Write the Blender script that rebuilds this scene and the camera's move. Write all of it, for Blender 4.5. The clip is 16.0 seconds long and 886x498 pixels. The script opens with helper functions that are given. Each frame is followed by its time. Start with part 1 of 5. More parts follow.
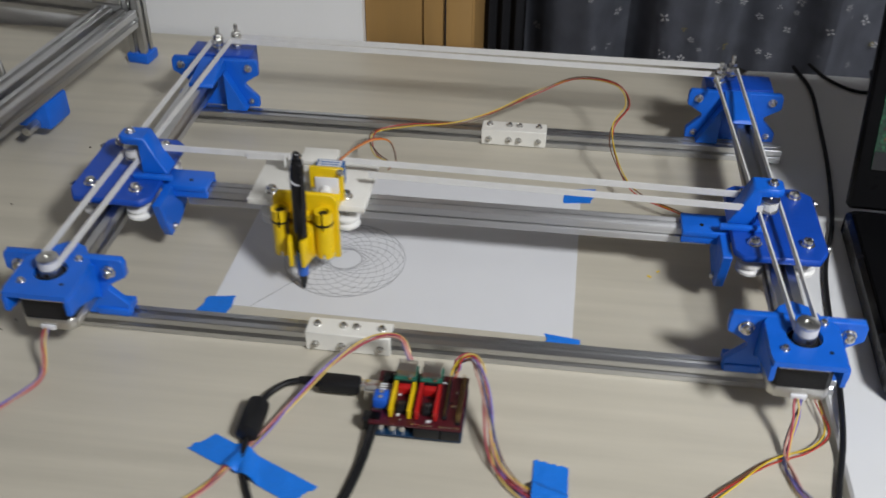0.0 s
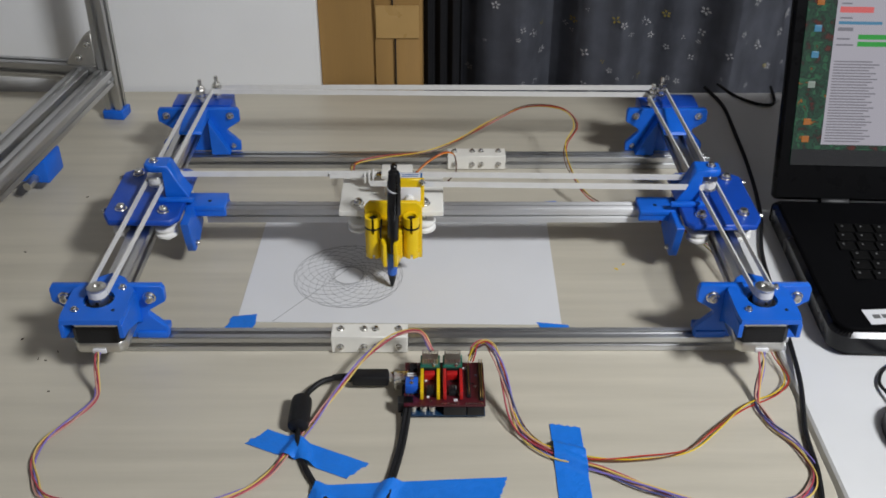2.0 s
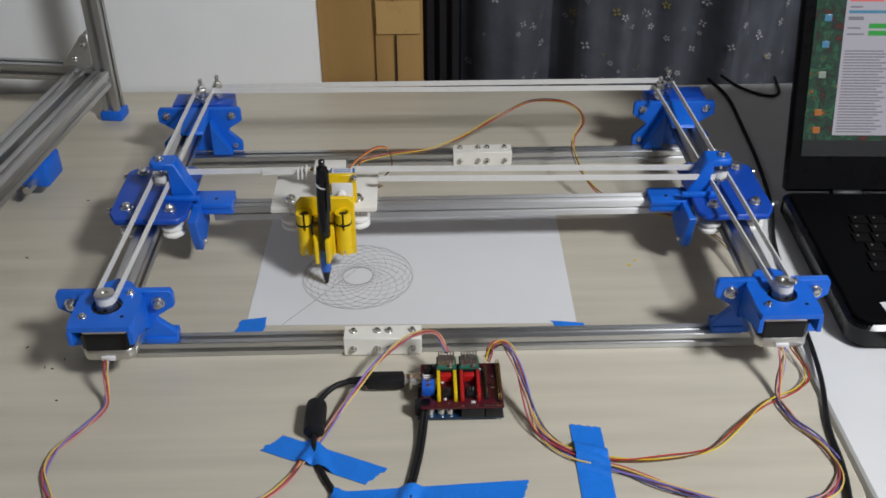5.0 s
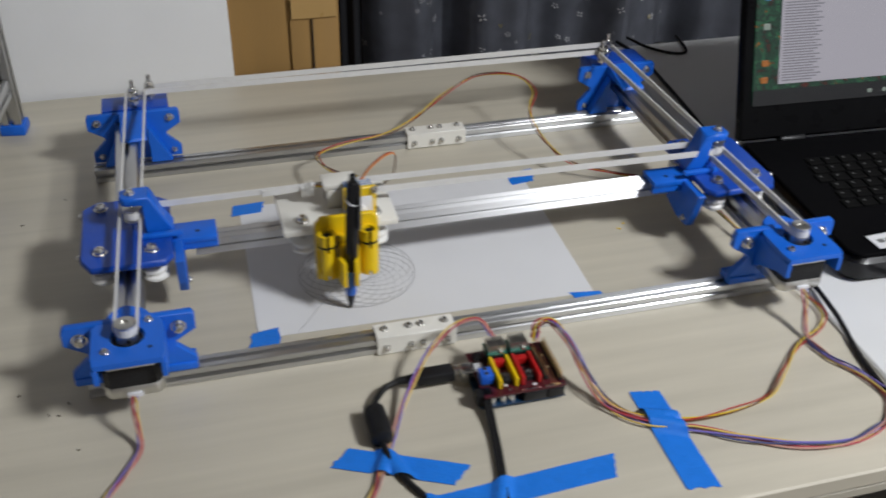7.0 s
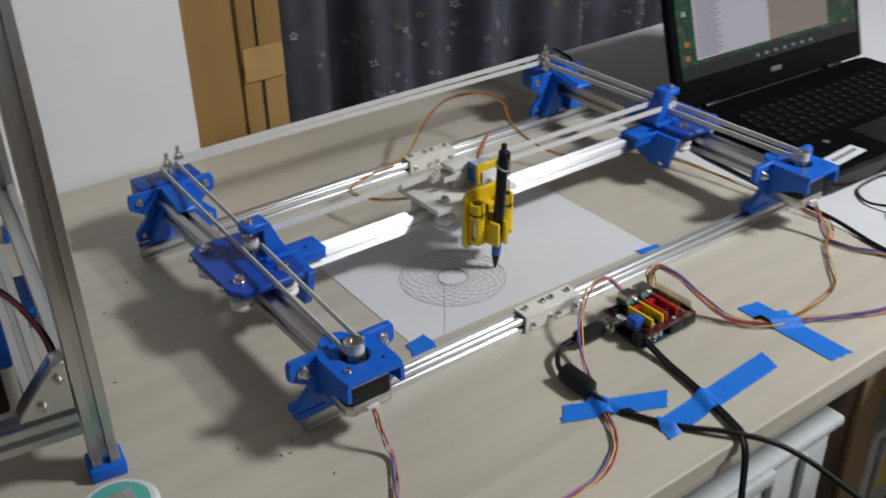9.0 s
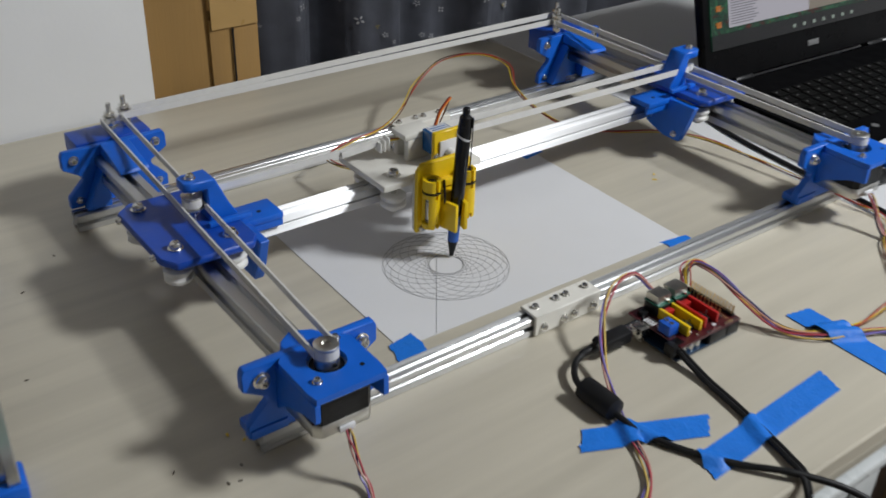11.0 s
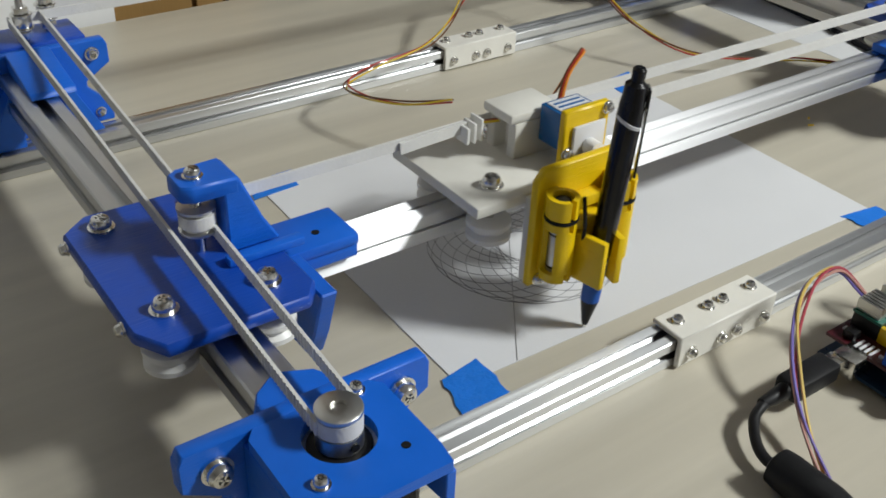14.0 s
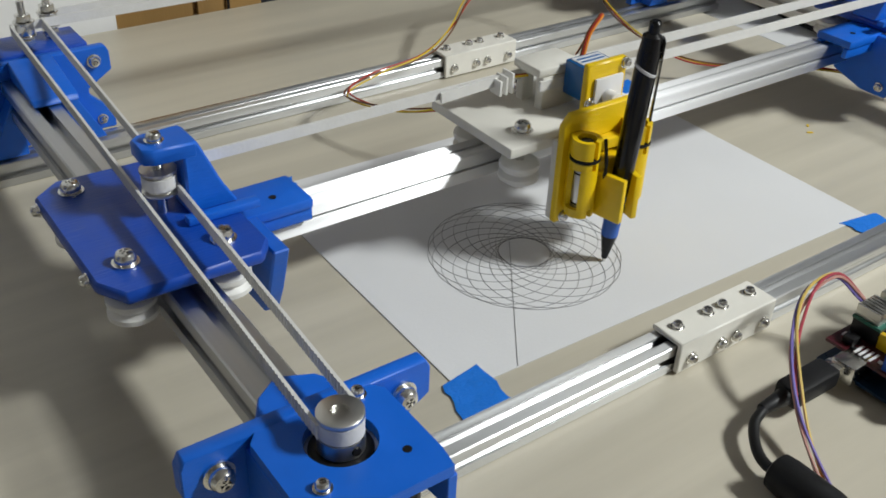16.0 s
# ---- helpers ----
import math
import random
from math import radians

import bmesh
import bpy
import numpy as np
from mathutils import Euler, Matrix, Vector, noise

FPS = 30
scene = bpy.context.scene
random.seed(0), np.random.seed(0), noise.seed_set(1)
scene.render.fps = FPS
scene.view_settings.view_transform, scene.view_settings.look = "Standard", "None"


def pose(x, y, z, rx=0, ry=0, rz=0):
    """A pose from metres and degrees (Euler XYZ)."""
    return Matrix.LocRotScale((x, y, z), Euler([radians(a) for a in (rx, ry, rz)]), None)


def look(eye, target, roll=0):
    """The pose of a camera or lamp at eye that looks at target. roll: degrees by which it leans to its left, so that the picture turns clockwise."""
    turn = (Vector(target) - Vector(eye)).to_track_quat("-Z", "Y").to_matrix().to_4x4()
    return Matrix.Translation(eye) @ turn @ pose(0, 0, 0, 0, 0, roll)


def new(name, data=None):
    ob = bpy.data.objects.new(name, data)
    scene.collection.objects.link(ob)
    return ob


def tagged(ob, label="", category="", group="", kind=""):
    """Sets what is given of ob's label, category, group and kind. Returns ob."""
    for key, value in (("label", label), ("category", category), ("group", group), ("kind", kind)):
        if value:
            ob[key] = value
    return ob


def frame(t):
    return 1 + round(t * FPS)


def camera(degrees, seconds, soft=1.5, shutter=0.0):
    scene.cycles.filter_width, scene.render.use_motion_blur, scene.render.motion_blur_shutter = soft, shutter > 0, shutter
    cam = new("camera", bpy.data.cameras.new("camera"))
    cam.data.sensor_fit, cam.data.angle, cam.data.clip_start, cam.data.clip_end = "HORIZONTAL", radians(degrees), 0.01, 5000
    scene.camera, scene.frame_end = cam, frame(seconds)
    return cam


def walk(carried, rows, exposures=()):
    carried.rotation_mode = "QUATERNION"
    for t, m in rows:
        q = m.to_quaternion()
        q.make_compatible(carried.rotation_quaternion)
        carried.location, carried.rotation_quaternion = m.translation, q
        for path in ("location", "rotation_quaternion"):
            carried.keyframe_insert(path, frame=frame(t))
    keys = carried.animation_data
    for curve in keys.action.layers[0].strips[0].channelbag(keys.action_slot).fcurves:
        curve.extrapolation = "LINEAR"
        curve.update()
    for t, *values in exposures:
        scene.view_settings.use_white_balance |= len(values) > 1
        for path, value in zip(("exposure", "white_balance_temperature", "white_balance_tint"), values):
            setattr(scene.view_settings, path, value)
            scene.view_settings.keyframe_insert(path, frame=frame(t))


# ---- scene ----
# ---------------------------------------------------------------- camera
cam = camera(48.0, 16.0, soft=1.7, shutter=0.5)
PATH = [
    (0, (0.1667, -0.5723, 0.5265), (0.0895, 0.0666, 0.0513), 0.59),
    (0.5, (0.0828, -0.6466, 0.5530), (0.0735, 0.0057, 0.0900), 1.17),
    (1, (0.0998, -0.6828, 0.5539), (0.1009, -0.0216, 0.1035), 1.97),
    (1.5, (0.0892, -0.6949, 0.5548), (0.0992, -0.0342, 0.1038), -0.26),
    (2, (0.0818, -0.6899, 0.5565), (0.0889, -0.0215, 0.1169), 0.33),
    (2.5, (0.0850, -0.6851, 0.5544), (0.0891, -0.0156, 0.1165), 0.12),
    (3, (0.0851, -0.6776, 0.5558), (0.0914, -0.0093, 0.1160), -0.02),
    (3.5, (0.0837, -0.6787, 0.5542), (0.0891, -0.0101, 0.1149), 0.34),
    (4, (0.0841, -0.6781, 0.5524), (0.0892, -0.0098, 0.1127), 0.24),
    (4.2, (0.0835, -0.6775, 0.5532), (0.0885, -0.0105, 0.1115), 0.22),
    (6.3, (-0.0658, -0.6526, 0.5406), (0.0655, 0.0004, 0.0975), -1.54),
    (6.5, (-0.0932, -0.6447, 0.5379), (0.0705, -0.0007, 0.0924), -0.69),
    (7, (-0.1288, -0.6202, 0.5334), (0.0524, 0.0139, 0.0806), 1.35),
    (7.5, (-0.2451, -0.5881, 0.5515), (-0.0185, 0.0331, 0.1012), -2.98),
    (8, (-0.2927, -0.6066, 0.5490), (-0.0007, -0.0068, 0.1074), -1.79),
    (8.5, (-0.3632, -0.5922, 0.5362), (-0.0268, 0.0061, 0.1252), -1.20),
    (9, (-0.5011, -0.5652, 0.5215), (-0.0953, -0.0057, 0.1187), -1.13),
    (9.2, (-0.5267, -0.5618, 0.5128), (-0.0947, -0.0207, 0.1120), 0.24),
    (11.3, (-0.3896, -0.3757, 0.4008), (0.0287, 0.1655, -0.0141), 2.15),
    (11.5, (-0.3670, -0.3351, 0.3699), (0.0557, 0.2049, -0.0421), 2.30),
    (12, (-0.3704, -0.3339, 0.3670), (0.0497, 0.2068, -0.0468), 2.25),
    (12.5, (-0.3733, -0.3329, 0.3647), (0.0458, 0.2061, -0.0521), 2.16),
    (13, (-0.3501, -0.2883, 0.3381), (0.0702, 0.2435, -0.0868), 2.29),
    (13.5, (-0.3075, -0.2279, 0.2984), (0.0929, 0.3062, -0.1426), 2.48),
    (14, (-0.3091, -0.2302, 0.2983), (0.0891, 0.3042, -0.1442), 2.47),
    (14.5, (-0.3105, -0.2299, 0.2974), (0.0888, 0.3050, -0.1437), 2.47),
    (15, (-0.3100, -0.2287, 0.2968), (0.0909, 0.3058, -0.1431), 2.47),
    (15.5, (-0.3099, -0.2294, 0.2979), (0.0897, 0.3065, -0.1416), 2.47),
    (16, (-0.3107, -0.2317, 0.2982), (0.0897, 0.3058, -0.1384), 2.47),
]
walk(cam, [(t, look(eye, target, roll)) for t, eye, target, roll in PATH],
     exposures=[(0.0, 0.0, 6500, 10), (9.0, 0.0, 6500, 10), (12.0, 0.02, 6560, 7), (13.5, 0.22, 6660, 5), (16.0, 0.24, 6660, 5)])

# ---------------------------------------------------------------- light
world = bpy.data.worlds.new("room_air")
scene.world = world
world.use_nodes = True
world.node_tree.nodes["Background"].inputs["Color"].default_value = (0.75, 0.86, 1.0, 1)
world.node_tree.nodes["Background"].inputs["Strength"].default_value = 0.025


def ceiling_lamp(name, x, y, z, size, watts, colour):
    data = bpy.data.lights.new(name, "AREA")
    data.shape, data.size, data.energy, data.color = "DISK", size, watts, colour
    ob = new(name, data)
    ob.location = (x, y, z)
    return ob


ceiling_lamp("ceiling_lamp_light", 1.25, -1.12, 1.62, 0.44, 71, (0.93, 0.955, 0.985))


# ---------------------------------------------------------------- materials
def material(name, colour, rough=0.5, metal=0.0, vary=0.12, scale=40, stretch=(1, 1, 1), bump=0.0, bump_scale=300,
             bump_stretch=(1, 1, 1), coat=0.0, shine=0.5, brushed="", grain=0.85, space="Object"):
    """A surface with colour drift at two scales, uneven gloss and fine relief."""
    m = bpy.data.materials.new(name)
    m.use_nodes = True
    nt = m.node_tree
    b = nt.nodes["Principled BSDF"]
    b.inputs["Metallic"].default_value = metal
    b.inputs["Coat Weight"].default_value = coat
    b.inputs["Specular IOR Level"].default_value = shine
    if brushed:
        tan = nt.nodes.new("ShaderNodeTangent")
        tan.direction_type, tan.axis = "RADIAL", brushed
        nt.links.new(tan.outputs[0], b.inputs["Tangent"])
        b.inputs["Anisotropic"].default_value = grain
    tc = nt.nodes.new("ShaderNodeTexCoord")
    mp = nt.nodes.new("ShaderNodeMapping")
    mp.inputs["Scale"].default_value = stretch
    nt.links.new(tc.outputs[space], mp.inputs["Vector"])
    n1 = nt.nodes.new("ShaderNodeTexNoise")
    n1.inputs["Scale"].default_value, n1.inputs["Detail"].default_value = scale, 6
    n2 = nt.nodes.new("ShaderNodeTexNoise")
    n2.inputs["Scale"].default_value, n2.inputs["Detail"].default_value = scale * 0.17, 3
    nt.links.new(mp.outputs[0], n1.inputs["Vector"])
    nt.links.new(mp.outputs[0], n2.inputs["Vector"])
    add = nt.nodes.new("ShaderNodeMath")
    add.operation = "ADD"
    nt.links.new(n1.outputs["Fac"], add.inputs[0])
    nt.links.new(n2.outputs["Fac"], add.inputs[1])
    ramp = nt.nodes.new("ShaderNodeMapRange")
    ramp.inputs["From Min"].default_value, ramp.inputs["From Max"].default_value = 0.6, 1.4
    ramp.inputs["To Min"].default_value, ramp.inputs["To Max"].default_value = 1 - vary, 1 + vary
    nt.links.new(add.outputs[0], ramp.inputs["Value"])
    mix = nt.nodes.new("ShaderNodeVectorMath")
    mix.operation = "SCALE"
    mix.inputs[0].default_value = colour
    nt.links.new(ramp.outputs[0], mix.inputs["Scale"])
    nt.links.new(mix.outputs[0], b.inputs["Base Color"])
    rr = nt.nodes.new("ShaderNodeMapRange")
    rr.inputs["From Min"].default_value, rr.inputs["From Max"].default_value = 0.3, 0.7
    rr.inputs["To Min"].default_value, rr.inputs["To Max"].default_value = max(rough - 0.08, 0.02), min(rough + 0.08, 1)
    nt.links.new(n1.outputs["Fac"], rr.inputs["Value"])
    nt.links.new(rr.outputs[0], b.inputs["Roughness"])
    if bump:
        mp2 = nt.nodes.new("ShaderNodeMapping")
        mp2.inputs["Scale"].default_value = bump_stretch
        nt.links.new(tc.outputs[space], mp2.inputs["Vector"])
        n3 = nt.nodes.new("ShaderNodeTexNoise")
        n3.inputs["Scale"].default_value, n3.inputs["Detail"].default_value = bump_scale, 4
        nt.links.new(mp2.outputs[0], n3.inputs["Vector"])
        bp = nt.nodes.new("ShaderNodeBump")
        bp.inputs["Strength"].default_value, bp.inputs["Distance"].default_value = bump, 0.001
        nt.links.new(n3.outputs["Fac"], bp.inputs["Height"])
        nt.links.new(bp.outputs[0], b.inputs["Normal"])
    return m


def glow(name, colour, strength):
    """A lit display."""
    m = bpy.data.materials.new(name)
    m.use_nodes = True
    nt = m.node_tree
    b = nt.nodes["Principled BSDF"]
    b.inputs["Base Color"].default_value = (0.01, 0.01, 0.01, 1)
    b.inputs["Roughness"].default_value = 0.25
    b.inputs["Emission Color"].default_value = (*colour, 1)
    b.inputs["Emission Strength"].default_value = strength
    return m


LAYER = (0.15, 0.15, 6)
M_BLUE = material("printed_blue_plastic", (0.004, 0.120, 0.61), 0.42, vary=0.10, scale=90, bump=0.25, bump_scale=220, bump_stretch=LAYER)
M_INDIGO = material("printed_dark_blue_plastic", (0.004, 0.060, 0.40), 0.38, vary=0.14, scale=70, bump=0.25, bump_scale=200, bump_stretch=(0.3, 4, 0.3))
M_YELLOW = material("printed_yellow_plastic", (0.80, 0.54, 0.004), 0.4, vary=0.08, scale=90, bump=0.3, bump_scale=220, bump_stretch=LAYER)
M_WHITE = material("printed_white_plastic", (0.76, 0.74, 0.68), 0.45, vary=0.06, scale=80, bump=0.25, bump_scale=220, bump_stretch=LAYER)
M_NYLON = material("white_nylon", (0.78, 0.77, 0.74), 0.35, vary=0.05)
M_BELT = material("white_belt", (0.68, 0.67, 0.65), 0.6, vary=0.06, scale=120, bump=0.2, bump_scale=500)
M_ALU_X = material("aluminium_along_x", (0.60, 0.605, 0.61), 0.34, 1.0, brushed="X", vary=0.10, scale=60, stretch=(0.05, 4, 4), bump=0.06, bump_scale=400, bump_stretch=(0.02, 3, 3))
M_ALU_Y = material("aluminium_along_y", (0.62, 0.62, 0.62), 0.38, 1.0, brushed="Y", vary=0.10, scale=60, stretch=(4, 0.05, 4), bump=0.06, bump_scale=400, bump_stretch=(3, 0.02, 3))
M_ALU_Z = material("aluminium_along_z", (0.60, 0.60, 0.59), 0.38, 1.0, brushed="Z", vary=0.10, scale=60, stretch=(4, 4, 0.05), bump=0.06, bump_scale=400, bump_stretch=(3, 3, 0.02))
M_ALU_BRIGHT = material("bright_drawn_aluminium", (0.86, 0.86, 0.87), 0.58, 1.0, brushed="X", grain=0.98, vary=0.06, scale=60, stretch=(0.05, 4, 4), bump=0.05, bump_scale=400, bump_stretch=(0.02, 3, 3))
M_STEEL = material("zinc_steel", (0.70, 0.69, 0.66), 0.22, 1.0, vary=0.15, scale=200)
M_CASTING = material("motor_casting", (0.62, 0.61, 0.58), 0.36, 1.0, vary=0.12, scale=150, bump=0.1, bump_scale=900)
M_LAMINATION = material("black_laminations", (0.012, 0.012, 0.013), 0.45, vary=0.25, scale=80, bump=0.3, bump_scale=300, bump_stretch=(0.2, 0.2, 8), shine=0.25)
M_BLACK = material("black_plastic", (0.012, 0.012, 0.013), 0.38, vary=0.2, scale=80, shine=0.25)
M_RUBBER = material("black_rubber", (0.010, 0.010, 0.011), 0.5, vary=0.2, scale=120, bump=0.1, bump_scale=600, shine=0.25)
M_GLOSS = material("glossy_black_plastic", (0.006, 0.006, 0.007), 0.22, vary=0.2, scale=30, shine=0.35)
M_PAPER = material("white_paper", (0.66, 0.66, 0.673), 0.75, vary=0.02, scale=30, bump=0.08, bump_scale=700)
M_INK = material("pen_ink", (0.17, 0.17, 0.18), 0.6, vary=0.4, scale=500)
M_TAPE = material("blue_masking_tape", (0.005, 0.165, 0.66), 0.55, vary=0.10, scale=160, bump=0.5, bump_scale=500)
M_DESK = material("pale_wood_laminate", (0.50, 0.46, 0.375), 0.42, vary=0.17, scale=26, stretch=(0.16, 2.2, 1), bump=0.08, bump_scale=240, bump_stretch=(0.06, 3, 1))
M_EDGE = material("beige_edge_band", (0.42, 0.39, 0.32), 0.4, vary=0.06, scale=40, stretch=(0.2, 1, 1))
M_TABLE = material("white_table_laminate", (0.66, 0.66, 0.66), 0.42, vary=0.03, scale=20)
M_WALL = material("white_wall_paper", (0.80, 0.80, 0.80), 0.8, vary=0.03, scale=14, bump=0.12, bump_scale=180)
M_DARKWALL = material("plain_wall_paint", (0.62, 0.61, 0.60), 0.85, vary=0.06, scale=6)
M_CARD = material("brown_cardboard", (0.315, 0.182, 0.056), 0.75, vary=0.12, scale=18, stretch=(3, 1, 0.3), bump=0.2, bump_scale=120, bump_stretch=(4, 1, 0.2))
M_CARDTAPE = material("brown_packing_tape", (0.43, 0.27, 0.10), 0.3, vary=0.08, scale=30)
M_CURTAIN = material("grey_blue_curtain_cloth", (0.150, 0.158, 0.190), 0.9, vary=0.35, scale=26, bump=0.3, bump_scale=500)
M_FLOWER = material("pale_flower_print", (0.50, 0.50, 0.52), 0.9, vary=0.3, scale=60)
M_GOLDFLOWER = material("yellow_flower_print", (0.40, 0.32, 0.08), 0.9, vary=0.2, scale=60)
M_DARK = material("dull_black", (0.012, 0.012, 0.014), 0.9, vary=0.3, scale=20, shine=0.25)
M_FLOOR = material("brown_floor", (0.10, 0.07, 0.045), 0.5, vary=0.2, scale=12, stretch=(0.2, 2, 1))
M_POST = material("dark_brown_wood", (0.030, 0.017, 0.010), 0.4, vary=0.25, scale=30, stretch=(3, 3, 0.2), shine=0.25)
M_TANPOST = material("tan_wood", (0.26, 0.18, 0.09), 0.45, vary=0.12, scale=30, stretch=(3, 3, 0.2))
M_CLEARBOX = material("cloudy_clear_plastic", (0.50, 0.52, 0.52), 0.25, vary=0.12, scale=24)
M_YELLOWLID = material("yellow_lid_plastic", (0.55, 0.46, 0.03), 0.4, vary=0.08)
M_PCBRED = material("red_circuit_board", (0.062, 0.006, 0.011), 0.35, vary=0.25, scale=220, bump=0.2, bump_scale=900)
M_PCBBLUE = material("blue_circuit_board", (0.006, 0.030, 0.075), 0.35, vary=0.2, scale=220)
M_PCBGREEN = material("green_circuit_board", (0.01, 0.11, 0.075), 0.35, vary=0.2, scale=300)
M_REDPLASTIC = material("red_header_plastic", (0.42, 0.010, 0.010), 0.4, vary=0.1)
M_YELHEADER = material("yellow_header_plastic", (0.72, 0.48, 0.004), 0.4, vary=0.1)
M_TERMINAL = material("blue_terminal_plastic", (0.012, 0.10, 0.52), 0.4, vary=0.1)
M_GOLD = material("gold_contacts", (0.75, 0.52, 0.20), 0.3, 1.0, vary=0.1)
M_SERVO = material("blue_servo_case", (0.010, 0.11, 0.33), 0.25, vary=0.08)
M_LABEL = material("white_label", (0.70, 0.70, 0.72), 0.5, vary=0.05)
M_PENBLUE = material("blue_pen_grip", (0.025, 0.12, 0.50), 0.45, vary=0.08)
M_TEAL = material("teal_face", (0.10, 0.42, 0.36), 0.35, vary=0.06)
W_RED = material("red_wire", (0.42, 0.03, 0.02), 0.4, vary=0.1)
W_YELLOW = material("yellow_wire", (0.66, 0.46, 0.02), 0.4, vary=0.1)
W_VIOLET = material("violet_wire", (0.19, 0.15, 0.46), 0.4, vary=0.1)
W_BROWN = material("brown_wire", (0.13, 0.05, 0.02), 0.4, vary=0.1)
W_ORANGE = material("orange_wire", (0.62, 0.20, 0.02), 0.4, vary=0.1)
W_ROSE = material("rose_red_wire", (0.40, 0.06, 0.085), 0.4, vary=0.1)
W_PALE = material("pale_yellow_wire", (0.64, 0.46, 0.13), 0.4, vary=0.1)
W_BLUE = material("slate_blue_wire", (0.07, 0.08, 0.20), 0.4, vary=0.1)
W_PINK = material("pink_wire", (0.50, 0.26, 0.22), 0.4, vary=0.1)
M_SCREEN = glow("lit_desktop_picture", (0.012, 0.075, 0.04), 0.55)
_nt = M_SCREEN.node_tree
_tc, _n = _nt.nodes.new("ShaderNodeTexCoord"), _nt.nodes.new("ShaderNodeTexNoise")
_n.inputs["Scale"].default_value, _n.inputs["Detail"].default_value = 95, 6
_r = _nt.nodes.new("ShaderNodeValToRGB")
_nt.links.new(_tc.outputs["Object"], _n.inputs["Vector"])
_nt.links.new(_n.outputs["Fac"], _r.inputs["Fac"])
_nt.links.new(_r.outputs["Color"], _nt.nodes["Principled BSDF"].inputs["Emission Color"])
_r.color_ramp.elements[0].position, _r.color_ramp.elements[0].color = 0.34, (0.10, 0.010, 0.004, 1)
_r.color_ramp.elements[1].position, _r.color_ramp.elements[1].color = 0.70, (0.45, 0.16, 0.01, 1)
for _p, _c in ((0.40, (0.004, 0.012, 0.008, 1)), (0.48, (0.006, 0.075, 0.035, 1)), (0.54, (0.004, 0.020, 0.012, 1)), (0.60, (0.02, 0.16, 0.07, 1)), (0.65, (0.006, 0.03, 0.015, 1))):
    _r.color_ramp.elements.new(_p).color = _c
M_WINDOW = glow("lit_window_panel", (0.62, 0.60, 0.68), 0.50)
M_WINDOWPAGE = glow("lit_window_page", (0.60, 0.52, 0.43), 0.27)
M_TEXTROW = glow("lit_text_rows", (0.42, 0.41, 0.48), 0.34)
M_GREENBAR = glow("lit_green_bar", (0.02, 0.30, 0.04), 0.8)
M_REDBAR = glow("lit_red_bar", (0.62, 0.12, 0.12), 0.8)
M_TASKBAR = glow("lit_task_bar", (0.006, 0.007, 0.010), 0.5)
M_ICON_A = glow("lit_orange_icon", (0.60, 0.20, 0.03), 0.45)
M_ICON_B = glow("lit_blue_icon", (0.10, 0.36, 0.60), 0.45)
M_ICON_C = glow("lit_pale_icon", (0.45, 0.55, 0.48), 0.4)
M_KEY = material("black_key", (0.005, 0.005, 0.005), 0.6, vary=0.15, scale=200, shine=0.05)
M_KEYMARK = material("grey_key_print", (0.13, 0.13, 0.13), 0.5, vary=0.1)
M_DECK = material("black_laptop_deck", (0.004, 0.004, 0.0045), 0.55, vary=0.2, scale=60, shine=0.01)
M_LID = material("black_laptop_lid", (0.003, 0.003, 0.0035), 0.32, vary=0.2, scale=60, shine=0.08)


# ---------------------------------------------------------------- mesh helpers
def thing(name, label, category, at=(0, 0, 0), group="", kind=""):
    ob = new(name)
    ob.location = at
    ob.empty_display_size = 0.01
    return tagged(ob, label, category, group, kind)


def mesh_of(name, bm, mat, smooth=False):
    bmesh.ops.recalc_face_normals(bm, faces=bm.faces)
    me = bpy.data.meshes.new(name)
    bm.to_mesh(me)
    bm.free()
    me.materials.append(mat)
    if smooth:
        for p in me.polygons:
            p.use_smooth = True
        me.set_sharp_from_angle(angle=radians(38))
    return me


def part(name, bm, mat, parent, label="", smooth=True):
    ob = new(name, mesh_of(name, bm, mat, smooth))
    ob.parent = parent
    if label:
        ob["label"] = label
    return ob


def solid(name, bm, mat, label, category, kind="", group="", smooth=True):
    return tagged(new(name, mesh_of(name, bm, mat, smooth)), label, category, group, kind)


def copy_part(data, parent, m, name):
    ob = new(name, data)
    ob.parent = parent
    ob.matrix_local = m
    return ob


def box(x0, x1, y0, y1, z0, z1, bev=0.0, bm=None):
    b = bmesh.new()
    bmesh.ops.create_cube(b, size=1.0, matrix=Matrix.LocRotScale(((x0 + x1) / 2, (y0 + y1) / 2, (z0 + z1) / 2), None, (x1 - x0, y1 - y0, z1 - z0)))
    if bev:
        bmesh.ops.bevel(b, geom=b.edges[:], offset=bev, segments=2, affect="EDGES", profile=0.5)
    return join(bm, b)


def join(bm, b):
    if bm is None:
        return b
    me = bpy.data.meshes.new("tmp")
    b.to_mesh(me)
    b.free()
    bm.from_mesh(me)
    bpy.data.meshes.remove(me)
    return bm


def turned(b, m, bm=None):
    bmesh.ops.transform(b, matrix=m, verts=b.verts)
    return join(bm, b)


